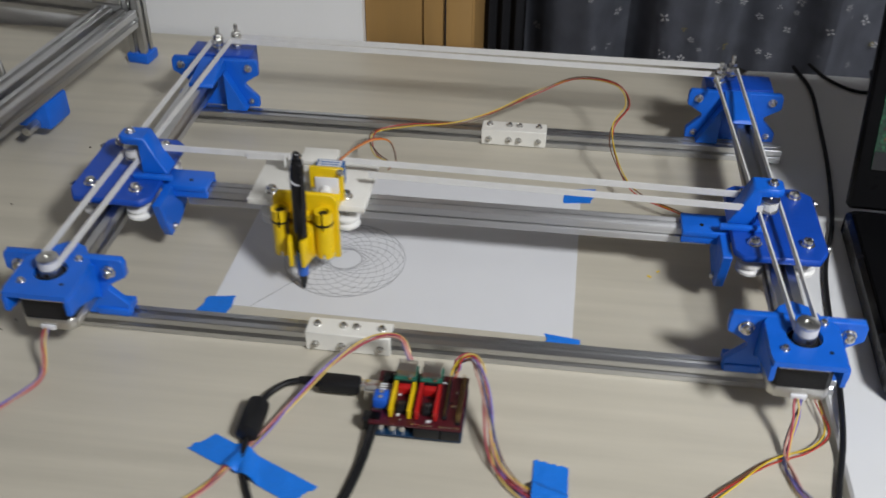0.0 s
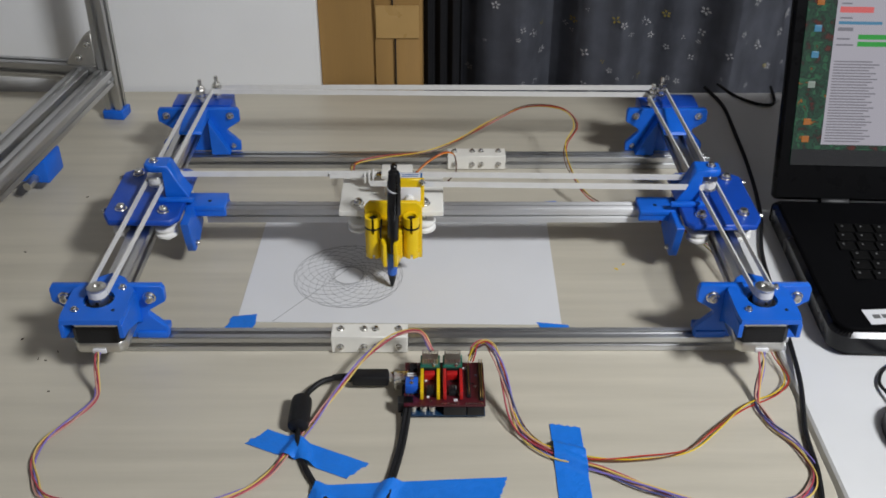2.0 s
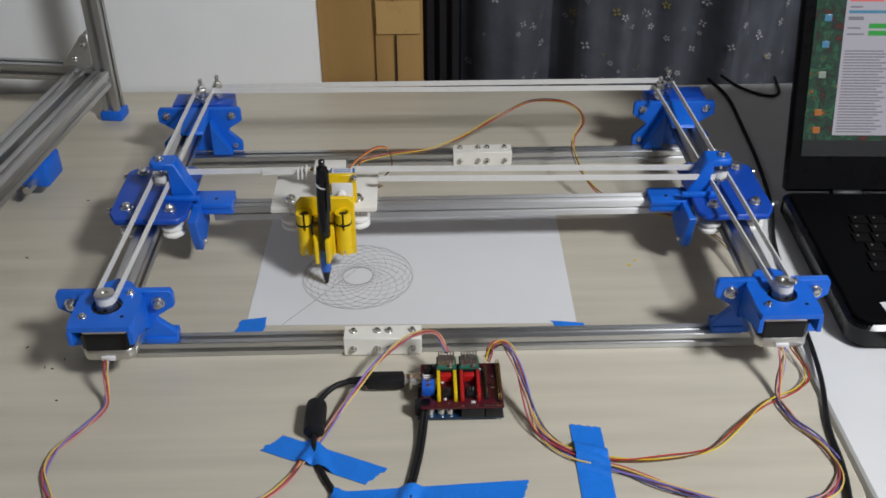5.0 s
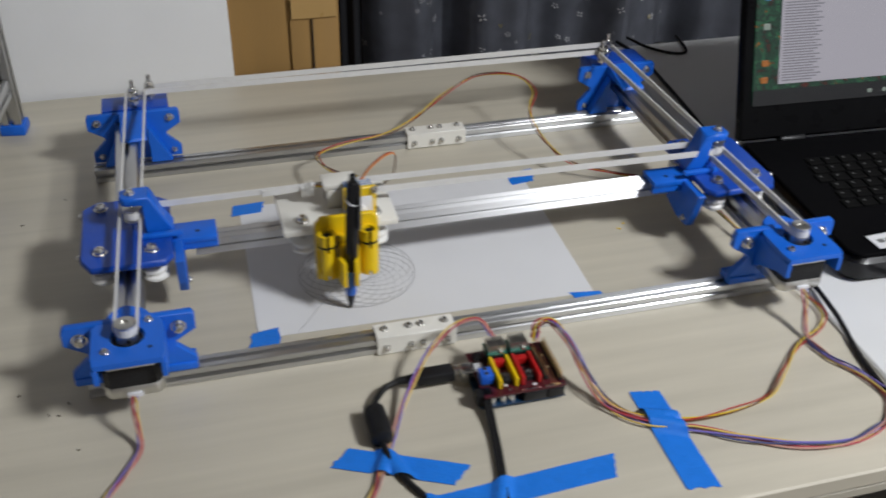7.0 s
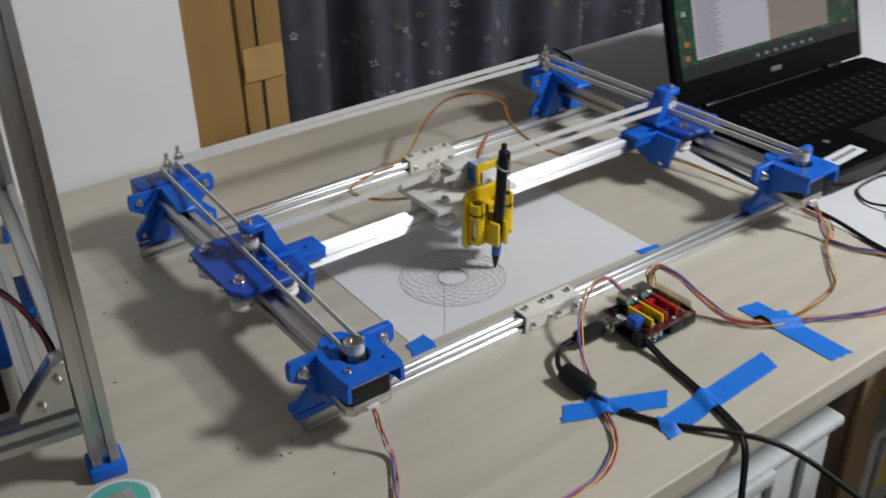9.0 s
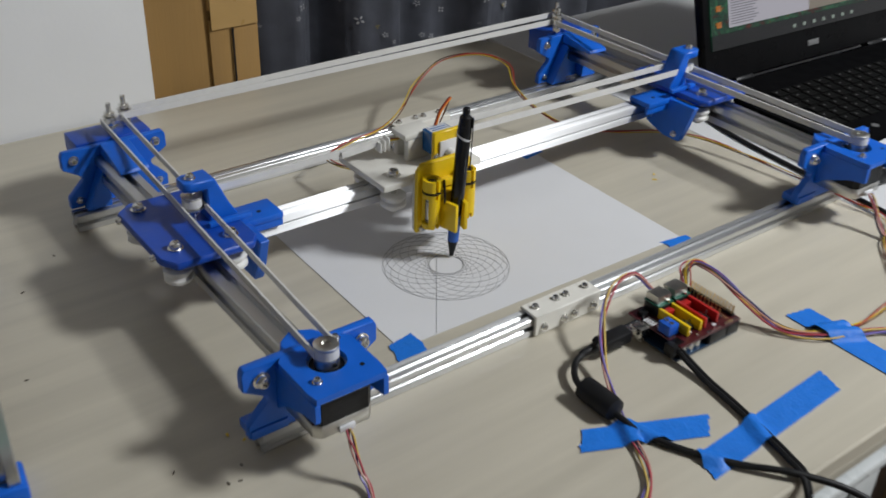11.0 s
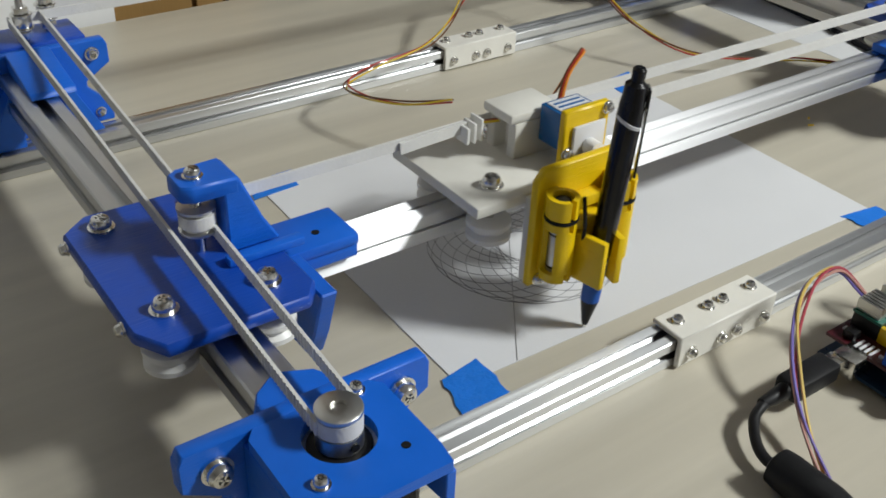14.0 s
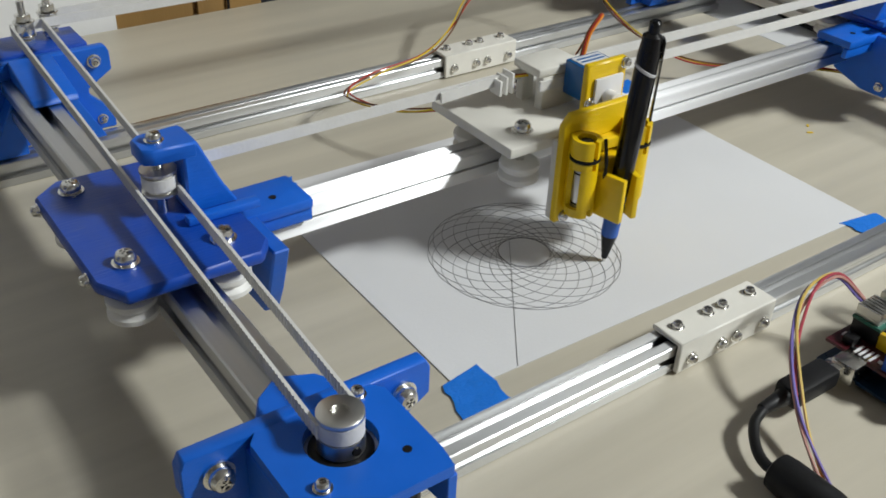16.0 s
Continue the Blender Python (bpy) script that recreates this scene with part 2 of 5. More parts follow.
def cyl(x, y, z0, z1, r, seg=24, bev=0.0, bm=None, r2=None):
    b = bmesh.new()
    bmesh.ops.create_cone(b, cap_ends=True, segments=seg, radius1=r, radius2=r if r2 is None else r2, depth=z1 - z0,
                          matrix=Matrix.Translation((x, y, (z0 + z1) / 2)))
    if bev:
        es = [e for e in b.edges if abs(e.verts[0].co.z - e.verts[1].co.z) < 1e-6]
        bmesh.ops.bevel(b, geom=es, offset=bev, segments=2, affect="EDGES", profile=0.5)
    return join(bm, b)


def lathe(profile, seg=32, bm=None, at=(0, 0, 0)):
    """Turn (radius, height) pairs round z."""
    b = bmesh.new()
    rings = []
    for r, z in profile:
        rings.append([b.verts.new((r * math.cos(a), r * math.sin(a), z)) for a in (2 * math.pi * k / seg for k in range(seg))])
    for lo, hi in zip(rings, rings[1:]):
        for k in range(seg):
            b.faces.new((lo[k], lo[(k + 1) % seg], hi[(k + 1) % seg], hi[k]))
    b.faces.new(rings[0][::-1])
    b.faces.new(rings[-1])
    bmesh.ops.translate(b, verts=b.verts, vec=at)
    return join(bm, b)


def prism(poly, a0, a1, axis="z", bev=0.0, bm=None):
    """A flat outline pushed along an axis; outline in (x, y), (x, z) or (y, z)."""
    b = bmesh.new()

    def put(u, v, w):
        return {"z": (u, v, w), "y": (u, w, v), "x": (w, u, v)}[axis]
    lo = [b.verts.new(put(u, v, a0)) for u, v in poly]
    hi = [b.verts.new(put(u, v, a1)) for u, v in poly]
    n = len(poly)
    b.faces.new(lo[::-1])
    b.faces.new(hi)
    for k in range(n):
        b.faces.new((lo[k], lo[(k + 1) % n], hi[(k + 1) % n], hi[k]))
    bmesh.ops.recalc_face_normals(b, faces=b.faces)
    if bev:
        bmesh.ops.bevel(b, geom=b.edges[:], offset=bev, segments=1, affect="EDGES")
    return join(bm, b)


def smooth_line(pts, step=6):
    """A curve through points (Catmull-Rom)."""
    p = [Vector(q) for q in pts]
    p = [p[0] * 2 - p[1]] + p + [p[-1] * 2 - p[-2]]
    out = []
    for i in range(1, len(p) - 2):
        a, b, c, d = p[i - 1:i + 3]
        for k in range(step):
            t = k / step
            out.append(0.5 * (2 * b + (c - a) * t + (2 * a - 5 * b + 4 * c - d) * t * t + (3 * b - a - 3 * c + d) * t ** 3))
    out.append(p[-2])
    return out


def tube(line, r, seg=8, bm=None, offset=None):
    """A round cord along a line; offset(k, side, up) shifts the centre."""
    b = bmesh.new()
    rings = []
    n = len(line)
    for k in range(n):
        d = (line[min(k + 1, n - 1)] - line[max(k - 1, 0)]).normalized()
        side = d.cross(Vector((0, 0, 1)))
        side = side.normalized() if side.length > 1e-4 else Vector((1, 0, 0))
        up = side.cross(d)
        c = line[k] + (offset(k, side, up) if offset else Vector())
        rings.append([b.verts.new(c + r * (math.cos(a) * side + math.sin(a) * up)) for a in (2 * math.pi * j / seg for j in range(seg))])
    for lo, hi in zip(rings, rings[1:]):
        for j in range(seg):
            b.faces.new((lo[j], lo[(j + 1) % seg], hi[(j + 1) % seg], hi[j]))
    b.faces.new(rings[0][::-1])
    b.faces.new(rings[-1])
    return join(bm, b)


def wires(parent, pts, mats, r=0.00075, spread=0.0016, turns=0.18, step=6):
    """A loosely twisted bundle, one part a wire."""
    line = smooth_line(pts, step)
    for w, m in enumerate(mats):
        a0 = 2 * math.pi * w / len(mats)

        def off(k, side, up, a0=a0, w=w):
            a = a0 + k * turns
            s = spread * (1 + 0.5 * math.sin(k * 0.31 + w * 2.1))
            return side * (s * math.cos(a)) + up * (0.5 * spread * math.sin(a))
        part("wire", tube(line, r, 6, offset=off), m, parent)


def slot_outline(s, w=0.3, d=0.27):
    """Section of a slotted aluminium rail of size s."""
    h = s / 2
    q, t, u = s * w / 2, s * 0.09, s * 0.27
    side = [(-h + 0.04 * s, -h), (-q, -h), (-q, -h + t), (-u, -h + t), (-q * 0.8, -h + d * s), (q * 0.8, -h + d * s), (u, -h + t), (q, -h + t), (q, -h), (h - 0.04 * s, -h)]
    out = []
    for k in range(4):
        c, n = round(math.cos(k * math.pi / 2)), round(math.sin(k * math.pi / 2))
        out += [(x * c - y * n, x * n + y * c) for x, y in side]
    return out


def rail(name, parent, axis, a0, a1, u, v, s, mat, label="", w=0.3):
    """A slotted rail of size s along an axis, centred on (u, v) of the other two."""
    return part(name, prism([(p + u, q + v) for p, q in slot_outline(s, w)], a0, a1, axis), mat, parent, label, smooth=False)


def bolt_mesh(r, name):
    b = lathe([(r * 1.25, 0), (r * 1.25, r * 0.22), (r * 0.98, r * 0.24), (r, r * 0.45), (r * 0.96, r * 0.85), (r * 0.75, r * 1.15), (r * 0.42, r * 1.25), (r * 0.30, r * 0.85), (r * 0.02, r * 0.8)], 20)
    for k in range(4):
        a = k * math.pi / 2
        turned(box(r * 0.1, r * 0.6, -r * 0.09, r * 0.09, r * 1.05, r * 1.24), Matrix.Rotation(a + 0.4, 4, "Z"), b)
    return mesh_of(name, b, M_STEEL, True)


BOLT5 = bolt_mesh(0.0046, "bolt_head")
BOLT4 = bolt_mesh(0.0034, "bolt_head_small")
BOLT3 = bolt_mesh(0.0026, "screw_head")


def bolt(parent, data, x, y, z, axis="z", name="bolt"):
    turn = {"z": Matrix(), "-y": Matrix.Rotation(radians(90), 4, "X"), "x": Matrix.Rotation(radians(90), 4, "Y"), "-x": Matrix.Rotation(radians(-90), 4, "Y"), "-z": Matrix.Rotation(radians(180), 4, "X")}[axis]
    return copy_part(data, parent, Matrix.Translation((x, y, z)) @ turn @ Matrix.Rotation(37 * (x + y), 4, "Z"), name)


# ---------------------------------------------------------------- the room
def rounded_slab(x0, x1, y0, y1, z0, z1, radii, bev=0.0):
    """A slab with its four corners (front-left, front-right, back-right, back-left) rounded."""
    pts = []
    corners = [(x0, y0, 1, 1, 180), (x1, y0, -1, 1, 270), (x1, y1, -1, -1, 0), (x0, y1, 1, -1, 90)]
    for (cx, cy, sx, sy, a), r in zip(corners, radii):
        n = 8 if r > 0 else 0
        for k in range(n + 1):
            ang = radians(a + (90 * k / n if n else 45))
            pts.append((cx + sx * r + r * math.cos(ang), cy + sy * r + r * math.sin(ang)) if n else (cx, cy))
    return prism(pts, z0, z1, "z", bev)


solid("floor", box(-3, 3.5, -3, 3, -0.76, -0.72), M_FLOOR, "brown wooden floor under the desk", "floor", "structure")
# Unseen ceiling and outer walls, added to close the room and bounce lamp light.
solid("ceiling", box(-3, 3.5, -3, 3, 1.70, 1.75), M_WALL, "unseen white ceiling that bounces light", "ceiling", "structure")
solid("unseen_wall_back", box(-3, 3.5, 1.30, 1.40, -0.72, 1.70), M_DARKWALL, "unseen grey wall behind the curtain", "wall", "structure")
solid("unseen_wall_left", box(-3.1, -3.0, -3, 3, -0.72, 1.70), M_DARKWALL, "unseen grey side wall that bounces light", "wall", "structure")
solid("unseen_wall_right", box(3.5, 3.6, -3, 3, -0.72, 1.70), M_DARKWALL, "unseen grey side wall that bounces light", "wall", "structure")
solid("unseen_wall_front", box(-3, 3.5, -3.1, -3.0, -0.72, 1.70), M_DARKWALL, "unseen grey wall that bounces light", "wall", "structure")
solid("wall_panel", box(-1.6, -0.0700, 0.546, 0.60, -0.72, 1.2), M_WALL, "white papered wall behind the desk", "wall", "structure")

desk = thing("desk", "pale wood-grain desk with rounded corners and beige edge band", "desk", (0, 0, 0))
part("desk_top", rounded_slab(-1.3, 0.382, -0.220, 0.540, -0.016, 0, (0.02, 0.05, 0.05, 0.02), 0.0015), M_DESK, desk, smooth=False)
part("edge_band", rounded_slab(-1.298, 0.380, -0.218, 0.538, -0.030, -0.0165, (0.02, 0.05, 0.05, 0.02), 0.003), M_EDGE, desk, "rounded beige edge band")
part("leg", box(-1.25, -1.20, -0.15, -0.10, -0.72, -0.031, 0.003), M_POST, desk)
part("leg", box(-1.25, -1.20, 0.45, 0.50, -0.72, -0.031, 0.003), M_POST, desk)
part("leg", box(0.30, 0.345, 0.42, 0.47, -0.72, -0.031, 0.003), M_POST, desk)
part("leg", box(0.322, 0.365, -0.165, -0.12, -0.72, -0.031, 0.003), M_TANPOST, desk, "tan wooden leg")
part("leg_panel", box(0.262, 0.3205, -0.160, -0.12, -0.72, -0.031, 0.003), M_POST, desk, "dark brown wooden panel")

side_table = thing("side_table", "white laminate table that carries the laptop", "table")
part("table_top", rounded_slab(0.389, 1.7, -0.62, 0.548, -0.030, -0.004, (0.01, 0.03, 0.03, 0.01), 0.002), M_TABLE, side_table, smooth=False)
for lx, ly in ((0.45, -0.52), (1.6, -0.52), (0.45, 0.48), (1.6, 0.48)):
    part("leg", box(lx, lx + 0.04, ly, ly + 0.04, -0.72, -0.031, 0.003), M_POST, side_table)


def cardboard_box():
    t = thing("cardboard_box", "tall brown cardboard box with taped seam beside the wall", "box", (-0.02, 0.62, -0.72))
    part("carton", box(-0.0495, 0.086, -0.06, 0.34, 0, 1.45, 0.002), M_CARD, t)
    part("flap", box(0.024, 0.083, -0.0645, -0.061, 0, 0.80, 0.0008), M_CARD, t)
    part("flap", box(0.024, 0.083, -0.0655, -0.061, 0.812, 1.44, 0.0008), M_CARD, t)
    part("packing_tape", box(0.026, 0.082, -0.0672, -0.0658, 0.790, 0.834), M_CARDTAPE, t, "shiny brown packing tape")
    part("seam", box(0.0500, 0.0518, -0.0678, -0.0662, 0.0, 0.789), M_DARK, t, "dark seam")
    part("seam", box(0.0470, 0.0488, -0.0678, -0.0662, 0.835, 1.44), M_DARK, t, "dark seam")


cardboard_box()


def curtain():
    t = thing("curtain", "dark grey-blue curtain printed with small pale flowers", "curtain", (0.108, 0.752, -0.115))
    rng = random.Random(5)
    nx, nz, wide, high = 260, 8, 1.86, 1.7

    def fold(u, z):
        return 0.034 * math.sin(u * 38 + 0.9 + 1.1 * math.sin(u * 7)) + 0.012 * math.sin(u * 83 + 1.3) + 0.004 * math.sin(z * 6 + u * 20)
    b = bmesh.new()
    grid = [[b.verts.new((wide * i / nx, fold(wide * i / nx, high * j / nz), high * j / nz)) for i in range(nx + 1)] for j in range(nz + 1)]
    for j in range(nz):
        for i in range(nx):
            b.faces.new((grid[j][i], grid[j][i + 1], grid[j + 1][i + 1], grid[j + 1][i]))
    bmesh.ops.solidify(b, geom=b.faces[:], thickness=0.002)
    part("cloth", b, M_CURTAIN, t)
    for mat, count, kind in ((M_FLOWER, 420, "flower_print"), (M_GOLDFLOWER, 40, "yellow_flower_print")):
        b = bmesh.new()
        for _ in range(count):
            u, z = rng.uniform(0.02, 0.95), rng.uniform(0.02, 0.75)
            petals, size, a0 = rng.choice((4, 5, 5, 3)), rng.uniform(0.0022, 0.0075), rng.uniform(0, 6)
            for k in range(petals):
                a = a0 + 2 * math.pi * k / petals
                ring = []
                for j in range(7):
                    w = 2 * math.pi * j / 7
                    du = size * (0.62 * math.cos(a) + 0.36 * math.cos(w) * math.cos(a) - 0.22 * math.sin(w) * math.sin(a))
                    dz = size * (0.62 * math.sin(a) + 0.36 * math.cos(w) * math.sin(a) + 0.22 * math.sin(w) * math.cos(a))
                    ring.append(b.verts.new((u + du, fold(u + du, z + dz) - 0.0040, z + dz)))
                b.faces.new(ring)
        tagged(part(kind, b, mat, t), kind="stuff")
    return t


curtain()


def dark_gap_sheet():
    """An added dark wavy sheet that stands for the black gap between box and curtain."""
    n = 24
    pts = [(0.060 + 0.062 * k / n, 0.700 + 0.006 * math.sin(k * 0.9)) for k in range(n + 1)]
    outline = pts + [(x, y + 0.004) for x, y in reversed(pts)]
    solid("dark_gap_sheet", prism(outline, -0.116, 1.6, "z"), M_DARK, "added dark sheet for the black gap between box and curtain", "cloth")


dark_gap_sheet()
# Plain black block that fills the dark area below the curtain.
solid("black_low_block", box(0.097, 2.2, 0.69, 0.735, -0.72, -0.118, 0.01), M_DARK, "black block below the curtain", "cover")

# ---------------------------------------------------------------- the plotter's frame
LEFT, RIGHT, REAR = -0.1945, 0.3540, 0.333
BUTTERFLY = [(-0.046, 0.070), (0.046, 0.070), (0.048, 0.066), (0.048, 0.054), (0.032, 0.044), (0.032, 0.040), (0.046, 0.026), (0.046, 0.0155),
             (-0.046, 0.0155), (-0.046, 0.026), (-0.032, 0.040), (-0.032, 0.044), (-0.048, 0.054), (-0.048, 0.066)]
frame_thing = thing("plotter_frame", "aluminium rail frame of a pen plotter with blue printed corner brackets", "plotter frame")
rail("front_rail", frame_thing, "x", -0.232, 0.392, 0.0, 0.0076, 0.015, M_ALU_X, "slotted aluminium rail")
rail("rear_rail", frame_thing, "x", -0.232, 0.400, REAR, 0.0076, 0.015, M_ALU_X, "slotted aluminium rail")
rail("side_rail", frame_thing, "y", -0.004, 0.352, LEFT, 0.048, 0.020, M_ALU_Y, "slotted aluminium rail")
rail("side_rail", frame_thing, "y", -0.004, 0.352, RIGHT, 0.048, 0.020, M_ALU_Y, "slotted aluminium rail")


def rail_joiner(x, y):
    """White sleeve, open at the back and below, with four screws on top and four in front."""
    j = part("rail_joiner", prism([(y - 0.0108, 0.001), (y - 0.0080, 0.001), (y - 0.0080, 0.0157), (y + 0.0082, 0.0157), (y + 0.0082, 0.0185), (y - 0.0108, 0.0185)], x - 0.008, x + 0.0587, "x", 0.0006), M_WHITE, frame_thing, "white printed rail joiner")
    for dx in (0.0, 0.0205, 0.0307, 0.0507):
        bolt(j, BOLT3, x + dx, y, 0.0185, "z", "screw")
        bolt(j, BOLT3, x + dx, y - 0.0108, 0.0080, "-y", "screw")


rail_joiner(0.0, 0.0)
rail_joiner(0.1052, REAR)


def plate_with_hole(x0, x1, y0, y1, z0, z1, r, n=32):
    b = bmesh.new()
    rows = []
    for z in (z0, z1):
        inner, outer = [], []
        for k in range(n):
            a = 2 * math.pi * (k + 0.5) / n
            c, s = math.cos(a), math.sin(a)
            d = min((x1 if c > 0 else x0) / c if abs(c) > 1e-6 else 9, (y1 if s > 0 else y0) / s if abs(s) > 1e-6 else 9)
            inner.append(b.verts.new((r * c, r * s, z)))
            outer.append(b.verts.new((d * c, d * s, z)))
        rows.append((inner, outer))
    (i0, o0), (i1, o1) = rows
    for k in range(n):
        q = (k + 1) % n
        b.faces.new((i1[k], o1[k], o1[q], i1[q]))
        b.faces.new((i0[k], i0[q], o0[q], o0[k]))
        b.faces.new((i0[k], i1[k], i1[q], i0[q]))
        b.faces.new((o0[k], o0[q], o1[q], o1[k]))
    return b


def motor_corner(x, mirror):
    y = -0.025
    m = part("motor_bracket", turned(plate_with_hole(-0.0255, 0.0255, -0.0295, 0.018, 0.0655, 0.0700, 0.0125), Matrix.Translation((x, y, 0))), M_BLUE, frame_thing, "blue printed motor bracket", smooth=False)
    b = prism([(x + u, w) for u, w in BUTTERFLY], y + 0.018, y + 0.0245, "y", 0.0006)
    part("back_plate", b, M_BLUE, m)
    for s in (-1, 1):
        u0, u1 = sorted((x + s * 0.0257, x + s * 0.0218))
        part("side_wall", prism([(y - 0.0295, 0.0654), (y + 0.0178, 0.0654), (y + 0.0178, 0.032), (y + 0.008, 0.040), (y - 0.016, 0.050), (y - 0.0295, 0.052)], u0, u1, "x", 0.0004), M_BLUE, m)
        part("foot", box(x + s * 0.032 - 0.013, x + s * 0.032 + 0.013, y + 0.0165, y + 0.0345, 0.0155, 0.0225, 0.001), M_BLUE, m)
        bolt(m, BOLT5, x + s * 0.0355, y + 0.0178, 0.0590, "-y")
    part("gusset", prism([(x - 0.019, y + 0.0246), (x + 0.019, y + 0.0246), (x + 0.011, y + 0.037), (x - 0.002, y + 0.043), (x - 0.012, y + 0.036)], 0.0584, 0.0668, "z", 0.0006), M_BLUE, m)
    for u, v in ((-0.0155, -0.0155), (0.0155, 0.0155)):
        bolt(m, BOLT3, x + u, y + v, 0.0700, "z", "screw")
    part("screw_hole", cyl(x + 0.0155, y - 0.0155, 0.0690, 0.0702, 0.0016, 12), M_BLACK, m)
    # stepper motor
    oct_ = [(-0.0211, -0.0165), (-0.0165, -0.0211), (0.0165, -0.0211), (0.0211, -0.0165), (0.0211, 0.0165), (0.0165, 0.0211), (-0.0165, 0.0211), (-0.0211, 0.0165)]
    mo = part("stepper_motor", prism([(x + u * 0.985, y + v * 0.985) for u, v in oct_], 0.0400, 0.0565, "z"), M_LAMINATION, frame_thing, "black and silver stepper motor", smooth=False)
    part("end_cap", prism([(x + u, y + v) for u, v in oct_], 0.0566, 0.0654, "z", 0.0006), M_CASTING, mo, "silver cast end cap")
    part("end_cap", prism([(x + u, y + v) for u, v in oct_], 0.0300, 0.0399, "z", 0.0008), M_CASTING, mo, "silver cast end cap")
    part("cable_socket", box(x - 0.0055, x + 0.0055, y - 0.0232, y - 0.0212, 0.0310, 0.0350, 0.0004), M_LABEL, mo)
    part("boss", cyl(x, y, 0.0655, 0.0668, 0.0110, 32, 0.0004), M_LAMINATION, mo)
    p = part("belt_pulley", lathe([(0.0080, 0.0676), (0.0080, 0.0735), (0.0066, 0.0737), (0.0064, 0.0740), (0.0064, 0.0808), (0.0080, 0.0809), (0.0080, 0.0822), (0.0074, 0.0826), (0.0030, 0.0826), (0.0030, 0.0812), (0.0001, 0.0812)], 32, None, (x, y, 0)), M_CASTING, frame_thing, "silver toothed belt pulley")
    part("belt_wrap", lathe([(0.0066, 0.0741), (0.0079, 0.0741), (0.0079, 0.0803), (0.0066, 0.0803)], 32, None, (x, y, 0)), M_BELT, p, "white belt round the pulley")
    part("grub_hole", turned(cyl(0, 0, -0.0002, 0.0006, 0.0016, 12), Matrix.Translation((x + 0.0010, y - 0.0080, 0.0706)) @ Matrix.Rotation(radians(90), 4, "X")), M_BLACK, p)


motor_corner(LEFT, 1)
motor_corner(RIGHT, -1)


def idler_stud(parent, x, y, top):
    s = part("idler_stud", cyl(x, y, 0.0700, top, 0.0021, 14, 0.0004), M_STEEL, parent, "zinc threaded stud")
    for z0, z1, r in ((0.0725, 0.0765, 0.0048), (0.0780, 0.0788, 0.0062), (0.0862, 0.0870, 0.0062), (0.0872, 0.0910, 0.0046)):
        part("nut" if r < 0.006 else "washer", cyl(x, y, z0, z1, r, 6 if r < 0.006 else 20, 0.0003), M_STEEL, s, smooth=False)
    part("bearing", cyl(x, y, 0.0789, 0.0861, 0.0052, 24, 0.0004), M_STEEL, s)
    return s


def rear_corner(x, studs, s):
    y = 0.3412
    m = part("corner_bracket", prism([(x + u * 0.96, 0.0085 + (w - 0.0085) * 0.97) for u, w in BUTTERFLY], y, y + 0.0065, "y", 0.0006), M_BLUE, frame_thing, "blue printed corner bracket")
    part("stud_block", box(x - 0.030, x + 0.036, y + 0.0067, y + 0.0380, 0.0450, 0.0698, 0.001), M_INDIGO, m, "dark blue block")
    part("rib", prism([(y - 0.0002, 0.0698), (y - 0.0002, 0.0585), (y - 0.046, 0.0585), (y - 0.044, 0.0620)], x - 0.0125, x + 0.0125, "x", 0.0006), M_BLUE, m)
    for d in (-1, 1):
        bolt(m, BOLT4, x + d * 0.036, y, 0.0600, "-y")
        bolt(m, BOLT3, x + d * 0.036, y, 0.0220, "-y")
        part("web", prism([(x + d * 0.0126, 0.0580), (x + d * 0.0126, 0.0160), (x + d * 0.034, 0.0160)], y - 0.012, y - 0.0002, "y", 0.0004), M_BLUE, m)
    for u, v in studs:
        idler_stud(m, u, v, 0.0990)


rear_corner(LEFT + 0.008, ((-0.1830, 0.3530), (-0.1665, 0.3630)), 1)
rear_corner(RIGHT - 0.006, ((0.3290, 0.3450), (0.3425, 0.3625)), -1)


def ribbon(a, b, w=0.0028, t=0.0006):
    """A belt strand on edge from a to b: half height w, half thickness t, with teeth on one side."""
    a, b = Vector(a), Vector(b)
    d = (b - a)
    n = d.length
    m = Matrix.Translation(a) @ d.to_track_quat("X", "Z").to_matrix().to_4x4()
    bm = box(0, n, -t, t, -w, w)
    teeth = int(n / 0.0024)
    for k in range(teeth):
        box(0.0024 * k, 0.0024 * k + 0.0012, t, t + 0.00025, -w, w, 0, bm)
    return turned(bm, m)


drive_belt = thing("drive_belt", "white toothed drive belt round the plotter frame", "belt")
for a, b in (((LEFT - 0.0079, -0.025, 0.0772), (-0.1900, 0.3550, 0.0825)), ((LEFT + 0.0079, -0.025, 0.0772), (-0.1710, 0.3620, 0.0825)),
             ((RIGHT - 0.0079, -0.025, 0.0772), (0.3250, 0.3465, 0.0825)), ((RIGHT + 0.0079, -0.025, 0.0772), (0.3475, 0.3625, 0.0825)),
             ((-0.1665, 0.3685, 0.0830), (0.3425, 0.3680, 0.0830)), ((-0.1830, 0.3582, 0.0822), (0.3290, 0.3503, 0.0822))):
    part("belt_strand", ribbon(a, b), M_BELT, drive_belt, smooth=False)

# ---------------------------------------------------------------- the moving bridge; built with the pen point at y = 0
gantry = thing("gantry_bridge", "sliding bridge of dark blue plates joined by a bright aluminium rail", "gantry")
RAIL_Y, RAIL_Z = 0.0610, 0.0480
rail("bridge_rail", gantry, "x", -0.140, 0.303, RAIL_Y, RAIL_Z, 0.0155, M_ALU_BRIGHT, "bright slotted aluminium rail", w=0.12)


